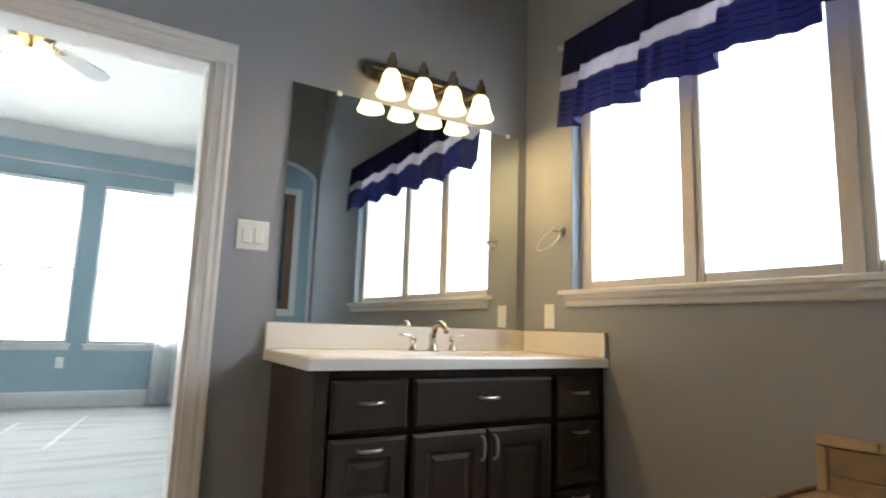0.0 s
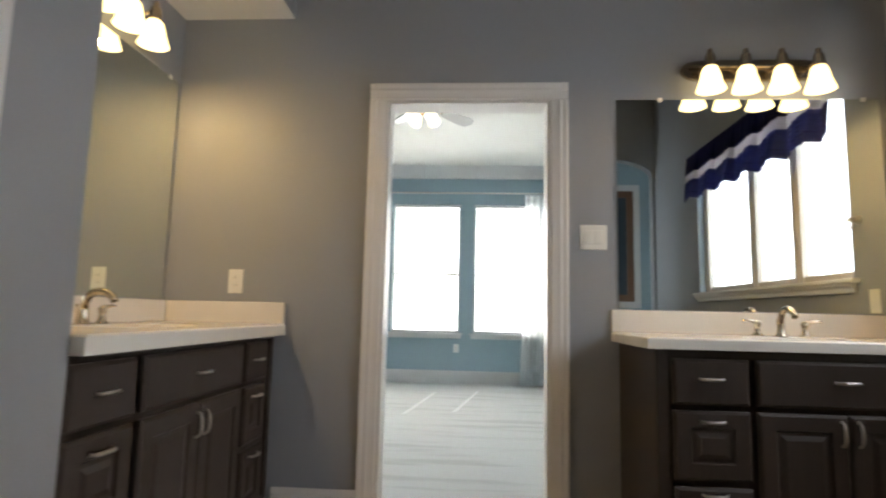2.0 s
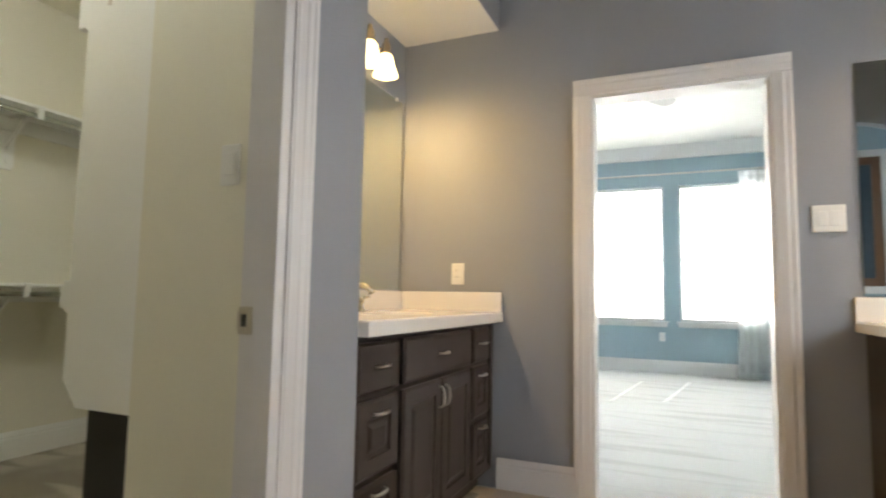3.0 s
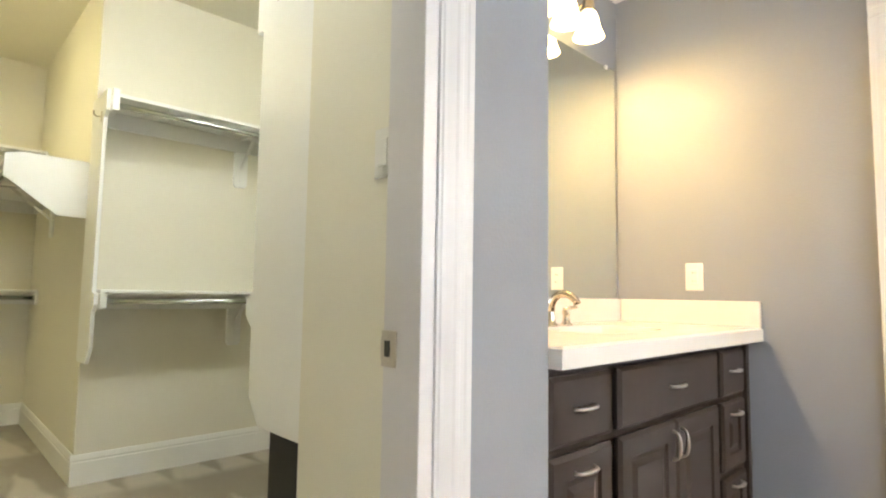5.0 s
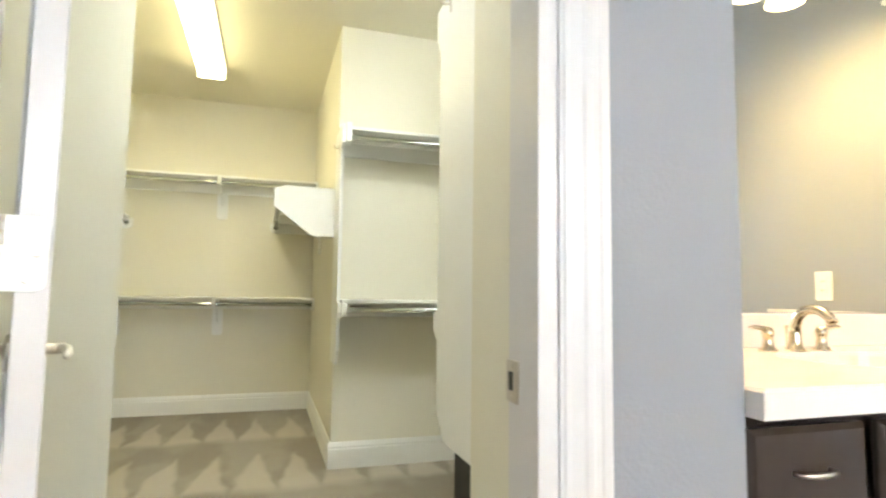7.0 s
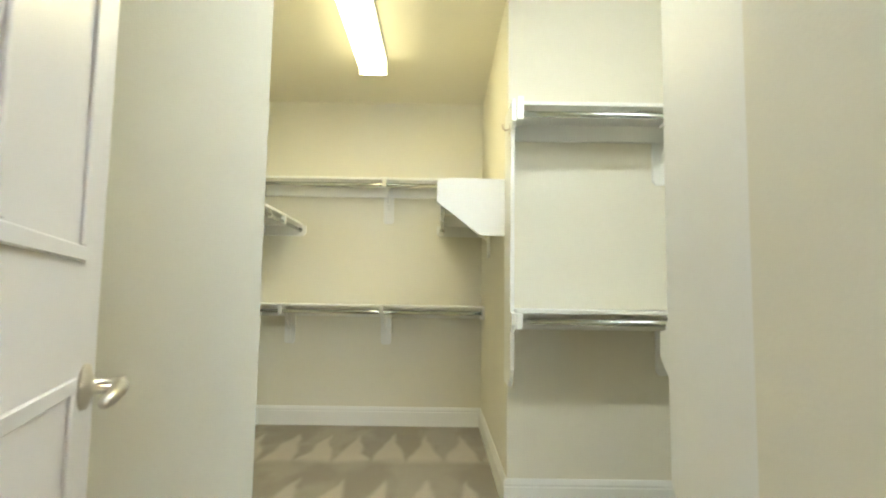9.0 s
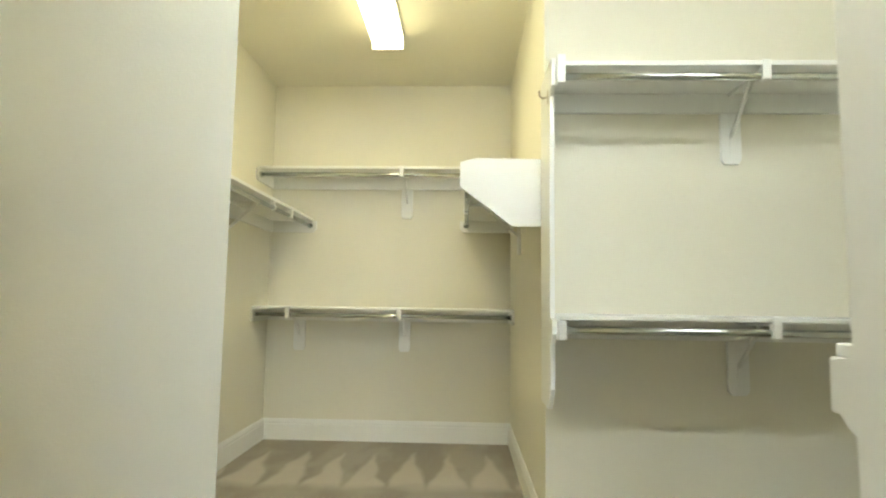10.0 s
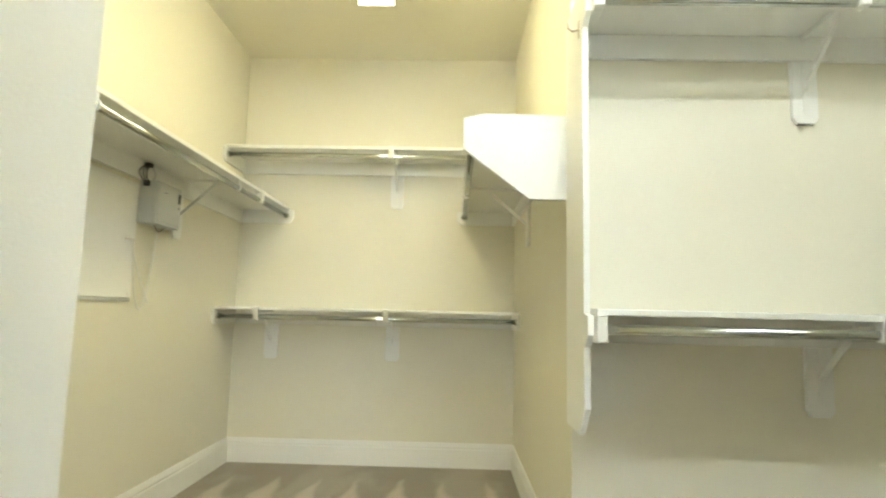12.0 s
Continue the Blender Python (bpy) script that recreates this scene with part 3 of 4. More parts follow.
def faucet(name, at, turn):
    """Widespread faucet: arched spout and two lever handles; spout reaches towards local -y."""
    f = thing(name, (0, 0, 0), "brushed nickel widespread faucet with arched spout on the counter", "faucet")
    spout = part("spout", lathe([(0.027, 0), (0.026, 0.006), (0.019, 0.012), (0.0165, 0.03), (0.015, 0.05), (0.0135, 0.06)]), FAUCET, f, smooth=True)
    pts = [(0, 0, 0.055), (0, -0.002, 0.075), (0, -0.012, 0.098), (0, -0.032, 0.115), (0, -0.058, 0.121), (0, -0.085, 0.114), (0, -0.106, 0.098), (0, -0.114, 0.084)]
    part("arch", tube(pts, [0.0145, 0.0142, 0.014, 0.0138, 0.0135, 0.0135, 0.0138, 0.0145], 14), FAUCET, spout, smooth=True)
    part("lift_rod", tube([(0, 0.028, 0.0), (0, 0.028, 0.06), (0, 0.028, 0.072)], [0.003, 0.003, 0.006], 8), FAUCET, spout, smooth=True)
    for s in (-1, 1):
        h = part("handle", lathe([(0.025, 0), (0.024, 0.006), (0.016, 0.013), (0.0125, 0.035), (0.016, 0.048), (0.017, 0.056), (0.011, 0.066), (0.0, 0.068)], (s * 0.1, 0, 0)), FAUCET, f, smooth=True)
        part("lever", tube([(s * 0.096, 0, 0.06), (s * 0.125, -0.002, 0.066), (s * 0.155, -0.004, 0.069), (s * 0.168, -0.004, 0.068)], [0.009, 0.0075, 0.006, 0.004], 10), FAUCET, h, smooth=True)
    f.matrix_basis = pose(*at, 0, 0, turn)
    return f


def vanity(name, width, depth, place, label, layout, top=0.862):
    """Vanity cabinet facing -y, x from 0 to width, back at y=0."""
    v = thing(name, (0, 0, 0), label, "vanity")
    d, z0, z1 = -depth, 0.10, top
    part("carcass", boxes(((0.0, d + 0.02, z0), (width, -0.002, z1)), ((0.0, d + 0.075, 0.002), (width, -0.002, z0)), bevel=0.0015), CAB, v)
    ff = [((0.0, d, z0), (0.045, d + 0.0195, z1)), ((width - 0.03, d, z0), (width, d + 0.0195, z1)), ((0.045, d, 0.835), (width - 0.03, d + 0.0195, z1)), ((0.045, d, z0), (width - 0.03, d + 0.0195, 0.125))]
    part("face_frame", boxes(*ff, bevel=0.0015), CAB, v)
    for kind, x0, x1, a, b, hx, hz, upright in layout:
        fr = part(kind, front_panel(x0, x1, a, b, d, kind == "cabinet_door" or b - a > 0.2), CAB, v)
        bm = arch_pull(0.082)
        hm = part("pull", bm, PULL, fr, "bowed nickel pull", smooth=True)
        hm.matrix_basis = pose(hx, d - 0.02, hz, 0, 90 if upright else 0, 0)
    v.matrix_basis = place
    return v


def columns(a0, a1, b0, b1, c0, c1, h=0.0):
    m = (b0 + b1) / 2
    return [("drawer_front", a0, a1, 0.668, 0.830, (a0 + a1) / 2, 0.760 + h, False), ("drawer_front", a0, a1, 0.408, 0.648, (a0 + a1) / 2, 0.612 + h, False), ("drawer_front", a0, a1, 0.128, 0.385, (a0 + a1) / 2, 0.362 + h, False),
            ("drawer_front", b0, b1, 0.668, 0.830, m, 0.760 + h, False), ("cabinet_door", b0, m - 0.003, 0.128, 0.648, m - 0.028, 0.585 + h, True), ("cabinet_door", m + 0.003, b1, 0.128, 0.648, m + 0.028, 0.585 + h, True),
            ("drawer_front", c0, c1, 0.668, 0.830, (c0 + c1) / 2, 0.765 + h, False), ("drawer_front", c0, c1, 0.408, 0.648, (c0 + c1) / 2, 0.612 + h, False), ("drawer_front", c0, c1, 0.128, 0.385, (c0 + c1) / 2, 0.362 + h, False)]


V1 = 1.199
vanity("vanity_cabinet", WX - V1 - 0.002, 0.535, pose(V1, -0.001, 0), "dark grey-brown stained vanity cabinet with raised panels", columns(0.054, 0.322, 0.346, 0.962, 0.997, 1.225))
# the alcove vanity faces +x: local x runs along y
V2L = -AY - 0.004
vanity("vanity_cabinet", V2L, 0.560, pose(AX + 0.001, AY + 0.002, 0, 0, 0, 90), "dark grey-brown stained vanity cabinet in alcove", columns(0.008, 0.280, 0.318, 0.998, 1.035, 1.255, -0.008), 0.852)


def countertop(name, w, d, place, sx, ends, label, low=0.864):
    """Counter with backsplash, x 0..w, back at y=0."""
    c = thing(name, (0, 0, 0), label, "countertop")
    part("slab", counter(0, w, -d, -0.001, low, 0.905, sx, -0.30, 0.235, 0.165), COUNTER, c, smooth=False)
    part("backsplash", box((0, -0.022, 0.9052), (w, -0.002, 1.008), 0.003), COUNTER, c)
    a, b = ends
    part("side_splash", box((a, 0.004 - d, 0.9052), (b, -0.0225, 1.008), 0.003), COUNTER, c)
    part("drain", lathe([(0.026, 0.0), (0.026, 0.004), (0.018, 0.005), (0.012, 0.001)], (sx, -0.30, 0.766)), NICKEL, c, smooth=True)
    c.matrix_basis = place
    return c


W1 = WX - 1.163 - 0.002
countertop("countertop", W1, 0.565, pose(1.163, -0.001, 0), 1.864 - 1.163, (W1 - 0.021, W1 - 0.001), "cream cultured marble countertop with sunken basin")
countertop("countertop", V2L, 0.615, pose(AX + 0.001, AY + 0.002, 0, 0, 0, 90), -AY - 0.67, (V2L - 0.021, V2L - 0.001), "cream cultured marble countertop in vanity alcove", 0.854)
faucet("faucet", (1.864, -0.115, 0.9055), 0)
faucet("faucet", (AX + 0.118, -0.712, 0.9055), 90)


def wall_mirror(name, w, z0, z1, place, label):
    m = thing(name, (0, 0, 0), label, "mirror")
    part("silver_glass", box((0, -0.006, z0), (w, -0.001, z1)), MIRROR, m)
    for x in (w * 0.17, w * 0.94):
        part("clip", box((x - 0.012, -0.010, z1 - 0.012), (x + 0.012, -0.0062, z1 + 0.008), 0.002), PLASTIC, m)
    m.matrix_basis = place
    return m


wall_mirror("wall_mirror", 1.215, 1.012, 2.02, pose(1.20, 0, 0), "frameless wall mirror above the vanity")
wall_mirror("wall_mirror", 1.315, 1.012, 2.105, pose(AX, AY + 0.03, 0, 0, 0, 90), "frameless wall mirror in vanity alcove")


def bath_light(name, place, label):
    """Four bell shades on a bar, facing -y; origin at the middle of the bar on the wall."""
    f = thing(name, (0, 0, 0), label, "wall light")
    n = 20
    outline = [(0.34 * (1 if math.cos(t) > 0 else -1) * abs(math.cos(t)) ** 0.35, 0.052 * (1 if math.sin(t) > 0 else -1) * abs(math.sin(t)) ** 0.8) for t in [2 * math.pi * (k + 0.5) / 40 for k in range(40)]]
    part("backplate", prism(outline, "y", -0.001, -0.022, 0.004), BRONZE, f, "polished bronze-nickel backplate")
    part("bar", rod((-0.30, -0.035, 0.012), (0.30, -0.035, 0.012), 0.006), BRONZE, f, smooth=True)
    for k in range(4):
        x = -0.2415 + 0.161 * k
        arm = part("arm", tube([(x, -0.02, 0.0), (x, -0.06, 0.004), (x, -0.095, 0.02), (x, -0.112, 0.035), (x, -0.115, 0.03)], 0.007, 10), BRONZE, f, smooth=True)
        part("socket_cup", lathe([(0.0, 0.062), (0.010, 0.060), (0.013, 0.050), (0.010, 0.040), (0.020, 0.034), (0.024, 0.020), (0.0255, -0.008), (0.029, -0.014), (0.029, -0.024), (0.024, -0.027)], (x, -0.115, 0.0)), BRONZE, arm, smooth=True)
        part("shade", lathe([(0.026, -0.026), (0.034, -0.036), (0.041, -0.058), (0.046, -0.082), (0.053, -0.106), (0.065, -0.138), (0.062, -0.137), (0.049, -0.106), (0.03, -0.05)], (x, -0.115, 0.0)), SHADE, f, "lit frosted glass bell shade", smooth=True)
        bulb = bpy.data.lights.new("bulb", "POINT")
        bulb.energy, bulb.color, bulb.shadow_soft_size = BULB_WATTS, (1.0, 0.68, 0.29), 0.03
        lo = new("bulb", bulb)
        lo.parent = f
        lo.location = (x, -0.115, -0.12)
    f.matrix_basis = place
    return f


bath_light("vanity_light", pose(1.845, 0, 2.16), "four-shade vanity light above the mirror, lit")
bath_light("vanity_light", pose(AX, -0.68, 2.238, 0, 0, 90), "four-shade vanity light in the alcove, lit")


def wall_plate(name, w, h, place, kind, label):
    """Switch or outlet plate facing -y, centred on its origin."""
    p = thing(name, (0, 0, 0), label, "outlet" if kind == "outlet" else "light switch")
    part("plate", box((-w / 2, -0.006, -h / 2), (w / 2, -0.0005, h / 2), 0.003), PLASTIC, p)
    gangs = 2 if w > 0.1 else 1
    for g in range(gangs):
        cx = (g - (gangs - 1) / 2) * 0.046
        r = part("rocker" if kind == "switch" else "socket_face", box((cx - 0.0165, -0.0095, -0.033), (cx + 0.0165, -0.0062, 0.033), 0.0015), PLASTIC, p)
        if kind == "outlet":
            for z in (-0.018, 0.018):
                part("slots", boxes(((cx - 0.007, -0.0102, z - 0.005), (cx - 0.005, -0.0096, z + 0.005)), ((cx + 0.005, -0.0102, z - 0.004), (cx + 0.007, -0.0096, z + 0.004))), SLOT, r)
        else:
            part("seam", box((cx - 0.0165, -0.0102, -0.031), (cx + 0.0165, -0.0096, -0.0295)), GREY, r)
    p.matrix_basis = place
    return p


wall_plate("light_switch", 0.124, 0.118, pose(1.087, 0, 1.346), "switch", "white double rocker switch on grey wall")
wall_plate("outlet", 0.074, 0.118, pose(-0.634, 0, 1.107), "outlet", "white outlet on wall above vanity splash")
wall_plate("outlet", 0.074, 0.118, pose(WX, -0.196, 1.08, 0, 0, 90 + 180), "switch", "white switch plate beside the window sill")
wall_plate("light_switch", 0.074, 0.122, pose(-0.703, -1.624, 1.353), "switch", "white rocker switch on closet wall")

ring = thing("towel_ring", (WX, -0.30, 1.49), "brushed nickel towel ring on the wall", "towel ring")
post = part("post", lathe([(0.024, 0.0), (0.022, 0.008), (0.012, 0.014), (0.010, 0.045), (0.014, 0.052), (0.0, 0.056)], (0, 0, 0), axis="x"), NICKEL, ring, smooth=True)
post.matrix_basis = pose(WX, -0.28, 1.492, 0, 0, 180)
lean, across = Vector((0.60, 0.05, 0.80)).normalized(), Vector((0.0, 1.0, -0.06)).normalized()
part("ring", tube([Vector((WX - 0.05, -0.28, 1.49)) + 0.068 * ((math.cos(radians(a)) - 1) * lean + math.sin(radians(a)) * across) for a in range(0, 361, 10)], 0.0034, 8), NICKEL, ring, smooth=True)

# ---------------------------------------------------------------- tub with tiled deck
TX, TY, TZ = 1.62, -1.37, 0.575
deck = thing("tub_surround", (2.0, -2.3, 0), "tan travertine tiled tub surround under the window", "tub surround")
part("deck_core", boxes(((TX, TY, 0), (WX - 0.002, TY - 0.42, TZ - 0.012)), ((TX, -3.3, 0), (WX - 0.002, -2.98, TZ - 0.012)), ((TX, TY - 0.42, 0), (TX + 0.14, -2.98, TZ - 0.012)), ((WX - 0.16, TY - 0.42, 0), (WX - 0.002, -2.98, TZ - 0.012))), GROUT, deck)
part("splash_core", box((WX - 0.02, TY - 0.02, TZ - 0.01), (WX - 0.002, -3.3, 0.725)), GROUT, deck)
tub = thing("bathtub", (2.035, -2.33, 0.2), "white oval drop-in bathtub in tiled deck", "bathtub")
bm = bmesh.new()
rings = []
for k, z in ((1.0, TZ + 0.002), (1.0, TZ + 0.022), (0.97, TZ + 0.03), (0.9, TZ + 0.026), (0.86, TZ), (0.8, TZ - 0.25), (0.68, TZ - 0.38), (0.3, TZ - 0.41)):
    rings.append([bm.verts.new((2.035 + k * 0.36 * (abs(math.cos(t)) ** 0.75) * (1 if math.cos(t) > 0 else -1), -2.33 + k * 0.80 * (abs(math.sin(t)) ** 0.75) * (1 if math.sin(t) > 0 else -1), z)) for t in [2 * math.pi * i / 56 for i in range(56)]])
for a, b in zip(rings, rings[1:]):
    for i in range(56):
        bm.faces.new((a[i], a[(i + 1) % 56], b[(i + 1) % 56], b[i]))
bm.faces.new(rings[-1])
part("basin", bm, PORCELAIN, tub, smooth=True)

# ---------------------------------------------------------------- closet shell
CB, CL, CR, CHX, SX, SY = -4.925, -3.623, -1.755, -3.11, -1.962, -2.672
CEND = -0.12
structure("closet_wall_back", box((CB, CL - 0.1, 0), (CB - 0.12, CR, CZ)), CREAM, "cream painted closet back wall", "wall")
structure("closet_wall_side", box((CWX - 0.002, CL, 0), (CB, CL - 0.1, CZ)), CREAM, "cream painted closet side wall", "wall")
structure("closet_chase", box((CHX, CR, 0), (CB - 0.12, CEND, CZ)), CREAM, "cream painted boxed-out closet wall", "wall")
structure("closet_stub", prism([(SX, SY), (SX, CL), (SX - 0.115, CL), (SX - 0.115, SY - 0.12)], "z", 0, CZ), CREAM, "cream painted closet partition end", "wall")
structure("closet_wall_end", box((AX - 0.071, CEND, 0), (CHX, CEND + 0.1, CZ)), CREAM, "cream painted closet end wall", "wall")
for lo, hi in (((CWX - 0.0045, -1.619, 0), (AX - 0.0745, -1.6235, CZ)), ((AX - 0.0705, -1.6185, 0), (AX - 0.0745, CEND, CZ)), ((CWX - 0.0005, CY1, 0), (CWX - 0.0045, -1.624, CZ)),
               ((CWX - 0.0005, CY0, 0), (CWX - 0.0045, CL, CZ)), ((CWX - 0.0005, CY1, CH), (CWX - 0.0045, CY0, CZ))):
    structure("closet_wall_entry", box(lo, hi), CREAM, "cream painted closet wall beside the doorway", "wall")
structure("closet_ceiling", box((CWX, CL - 0.1, CZ), (CB - 0.12, CEND + 0.1, CZ + 0.1)), CREAM, "cream painted closet ceiling", "ceiling")
structure("closet_floor", box((CWX + 0.05, CL, -0.1), (CB, CEND, 0.0)), CLOSET_CARPET, "beige cut-pile carpet with vacuum marks", "floor")
baseboard("baseboard_closet", [((CB, CL), (CB, CR), (1, 0)), ((CHX, CR), (CB, CR), (0, -1)), ((CHX, CR - 0.016), (CHX, CEND), (1, 0)), ((SX - 0.115, CL), (CB, CL), (0, 1)), ((SX, SY), (SX, CL), (1, 0)),
                                ((CWX - 0.02, -1.624), (AX - 0.075, -1.624), (0, -1))], SHELF)

# ---------------------------------------------------------------- closet shelving
ROD_IN, ROD_Z = 0.018, -0.058


def shelf(name, length, depth, place, brackets, ends, label, clips=()):
    """Shelf with cleat, hanging rod and brackets: local x along the wall, wall at y=0, shelf top at z=0, room towards -y."""
    s = thing(name, (0, 0, 0), label, "closet shelf", "closet shelves")
    part("board", box((0.001, -depth, -0.019), (length - 0.001, -0.001, 0), 0.002), SHELF, s)
    part("cleat", box((0.001, -0.019, -0.108), (length - 0.001, -0.001, -0.0195), 0.002), SHELF, s)
    part("hanging_rod", rod((0.012, ROD_IN - depth, ROD_Z), (length - 0.012, ROD_IN - depth, ROD_Z), 0.0145, 18), CHROME, s, "chrome hanging rod", smooth=True)
    for x in brackets:
        b = part("bracket", prism([(x - 0.044, -0.11), (x + 0.044, -0.11), (x + 0.044, -0.315), (x + 0.030, -0.335), (x - 0.030, -0.335), (x - 0.044, -0.315)], "y", -0.0005, -0.017, 0.001), SHELF, s)
        bm = prism([(-0.018, -0.222), (-0.018, -0.205), (-depth * 0.66 + 0.02, -0.034), (-depth * 0.66, -0.034), (-depth * 0.66, -0.044)], "x", x - 0.006, x + 0.006)
        add_box(bm, (x - 0.0075, -0.0205, -0.30), (x + 0.0075, -0.0172, -0.11))
        add_box(bm, (x - 0.009, -depth + 0.03, -0.0335), (x + 0.009, -0.0195, -0.0197))
        part("steel_arm", bm, SHELF, b)
        part("rod_hook", tube([(x, ROD_IN - depth - 0.012, -0.02)] + [tuple(p) for p in arc((x, ROD_IN - depth, ROD_Z), 0.019, 110, 300, "yz", 8)], 0.005, 8), SHELF, b, smooth=True)
        part("screws", rod((x, -0.017, -0.29), (x, -0.0185, -0.29), 0.006, 10), NICKEL, b)
    for x in clips:
        part("rod_clip", box((x - 0.016, -depth - 0.006, -0.078), (x + 0.016, -depth + 0.03, 0.003), 0.003), SHELF, s)
    for x, sgn in ((0, 1), (length, -1)):
        if (x == 0 and ends[0]) or (x and ends[1]):
            lo, hi = sorted((x + sgn * 0.0008, x + sgn * 0.0175))
            part("end_cleat", prism([(-0.0195, -0.0197), (-depth - 0.030, -0.0197), (-depth - 0.030, -0.082), (-depth - 0.004, -0.108), (-0.0195, -0.108)], "x", lo, hi, 0.0012), SHELF, s)
            part("rod_flange", rod((x + sgn * 0.0176, ROD_IN - depth, ROD_Z), (x + sgn * 0.030, ROD_IN - depth, ROD_Z), 0.021, 18), CHROME, s, smooth=True)
    s.matrix_basis = place
    return s


BLEN = CR - CL
# along the back wall (facing +x)
shelf("closet_shelf", BLEN, 0.335, pose(CB, CL, 2.02, 0, 0, 90), [CR - CL - (CR + 2.556)], (1, 1), "white painted upper shelf with chrome rod, back wall", (1.055,))
shelf("closet_shelf", BLEN, 0.335, pose(CB, CL, 1.002, 0, 0, 90), [0.26, CR - CL - (CR + 2.556)], (1, 1), "white painted lower shelf with chrome rod, back wall", (0.26, 1.055))
# along the side wall (facing +y)
shelf("closet_shelf", SX - 0.115 - CB, 0.335, pose(SX - 0.115, CL, 1.68, 0, 0, 180), [0.8, 1.97], (1, 1), "white painted shelf with chrome rod above electric panel", (2.3,))
# along the chase side (facing -y)
shelf("closet_shelf", CHX - 0.020 - CB, 0.36, pose(CB, CR, 1.69, 0, 0, 0), [0.75], (1, 0), "white painted shelf on the boxed-out wall")
endp = thing("shelf_end_panel", (-3.06, -2.0, 1.4), "white painted shelf end panel with angled lower edge", "shelf panel")
part("panel", prism([(-2.132, 1.681), (-2.132, 1.568), (-1.90, 1.392), (CR - 0.001, 1.392), (CR - 0.001, 1.695), (-2.06, 1.70)], "x", CHX - 0.019, CHX - 0.001, 0.0015), SHELF, endp)


def hanging_unit(name, y, length, x_wall, facing, label, z_hi=2.008, z_lo=1.014, depth=0.32, panel_bottom=0.64, brs=(0.807,)):
    """Double hang with one end panel; rods run along y."""
    turn = 90 if facing > 0 else -90
    for z in (z_hi, z_lo):
        at = pose(x_wall, y, z, 0, 0, turn) if facing > 0 else pose(x_wall, y + length, z, 0, 0, turn)
        xs = brs if facing > 0 else tuple(length - b for b in brs)
        shelf("closet_shelf", length, depth, at, xs, (0, 1) if facing > 0 else (1, 0), label, xs)
    f = facing
    p = thing("shelf_end_panel", (x_wall + f * depth / 2, y, panel_bottom), "tall white painted end panel of closet shelves", "shelf panel")
    w = x_wall + f * 0.001
    e = x_wall + f * (depth - 0.065)
    g = x_wall + f * (depth - 0.02)
    outline = [(w, panel_bottom), (e - f * 0.07, panel_bottom), (e, panel_bottom + 0.085), (e, z_lo - 0.11), (g - f * 0.03, z_lo - 0.105), (g, z_lo - 0.075), (g, z_lo - 0.02), (e, z_lo - 0.015),
               (e, z_hi - 0.12), (g, z_hi - 0.09), (g, z_hi + 0.02), (w, z_hi + 0.02)]
    part("panel", prism(outline, "y", y - 0.002, y - 0.020, 0.001), SHELF, p)
    for z in (z_hi, z_lo):
        part("rod_block", box((x_wall + f * (depth - 0.095), y - 0.002, z - 0.095), (x_wall + f * (depth + 0.012), y + 0.030, z - 0.0195 if z == z_lo else z + 0.015), 0.003) if z == z_lo else
             boxes(((x_wall + f * (depth + 0.002), y - 0.002, z - 0.095), (x_wall + f * (depth + 0.02), y + 0.03, z + 0.018)), ((x_wall + f * (depth - 0.095), y - 0.0015, z - 0.095), (x_wall + f * (depth + 0.002), y + 0.03, z - 0.0195)), bevel=0.002), SHELF, p)
    return p


shelf("closet_shelf", AX - 0.077 - CHX, 0.27, pose(CHX + 0.001, CEND, 1.68, 0, 0, 0), [1.08], (1, 1), "white painted shelf with chrome rod across the closet end")
hanging_unit("chase_unit", CR + 0.003, CEND - CR - 0.004, CHX, 1, "white painted closet shelf with chrome hanging rod")
hanging_unit("entry_unit", -1.602, CEND + 1.602 - 0.002, AX - 0.075, -1, "white painted closet shelf near the doorway", panel_bottom=0.60, depth=0.39, brs=(0.9,))


def wall_hook(at, turn, label):
    h = thing("coat_hook", (0, 0, 0), label, "coat hook")
    part("hook_plate", box((-0.009, -0.003, -0.028), (0.009, -0.0003, 0.028), 0.001), NICKEL, h)
    part("hook_arm", tube([(0, -0.003, 0.0), (0, -0.022, -0.006), (0, -0.036, 0.004), (0, -0.038, 0.024)], [0.004, 0.004, 0.004, 0.005], 8), NICKEL, h, smooth=True)
    h.matrix_basis = pose(*at, 0, 0, turn)
    return h


wall_hook((-2.895, CR - 0.0172, 1.90), 0, "nickel coat hook on white end panel")
wall_hook((-1.284, -1.6225, 1.985), 0, "nickel coat hook on end panel by the doorway")

boxy = thing("storage_box", (-1.18, -1.45, 0), "tall black storage box under the closet shelf", "box")
part("body", box((AX - 0.08, -1.585, 0.001), (-1.31, -1.15, 0.64), 0.004), BLACK, boxy)
part("lid", box((AX - 0.078, -1.583, 0.6405), (-1.312, -1.145, 0.68), 0.006), BLACK, boxy)

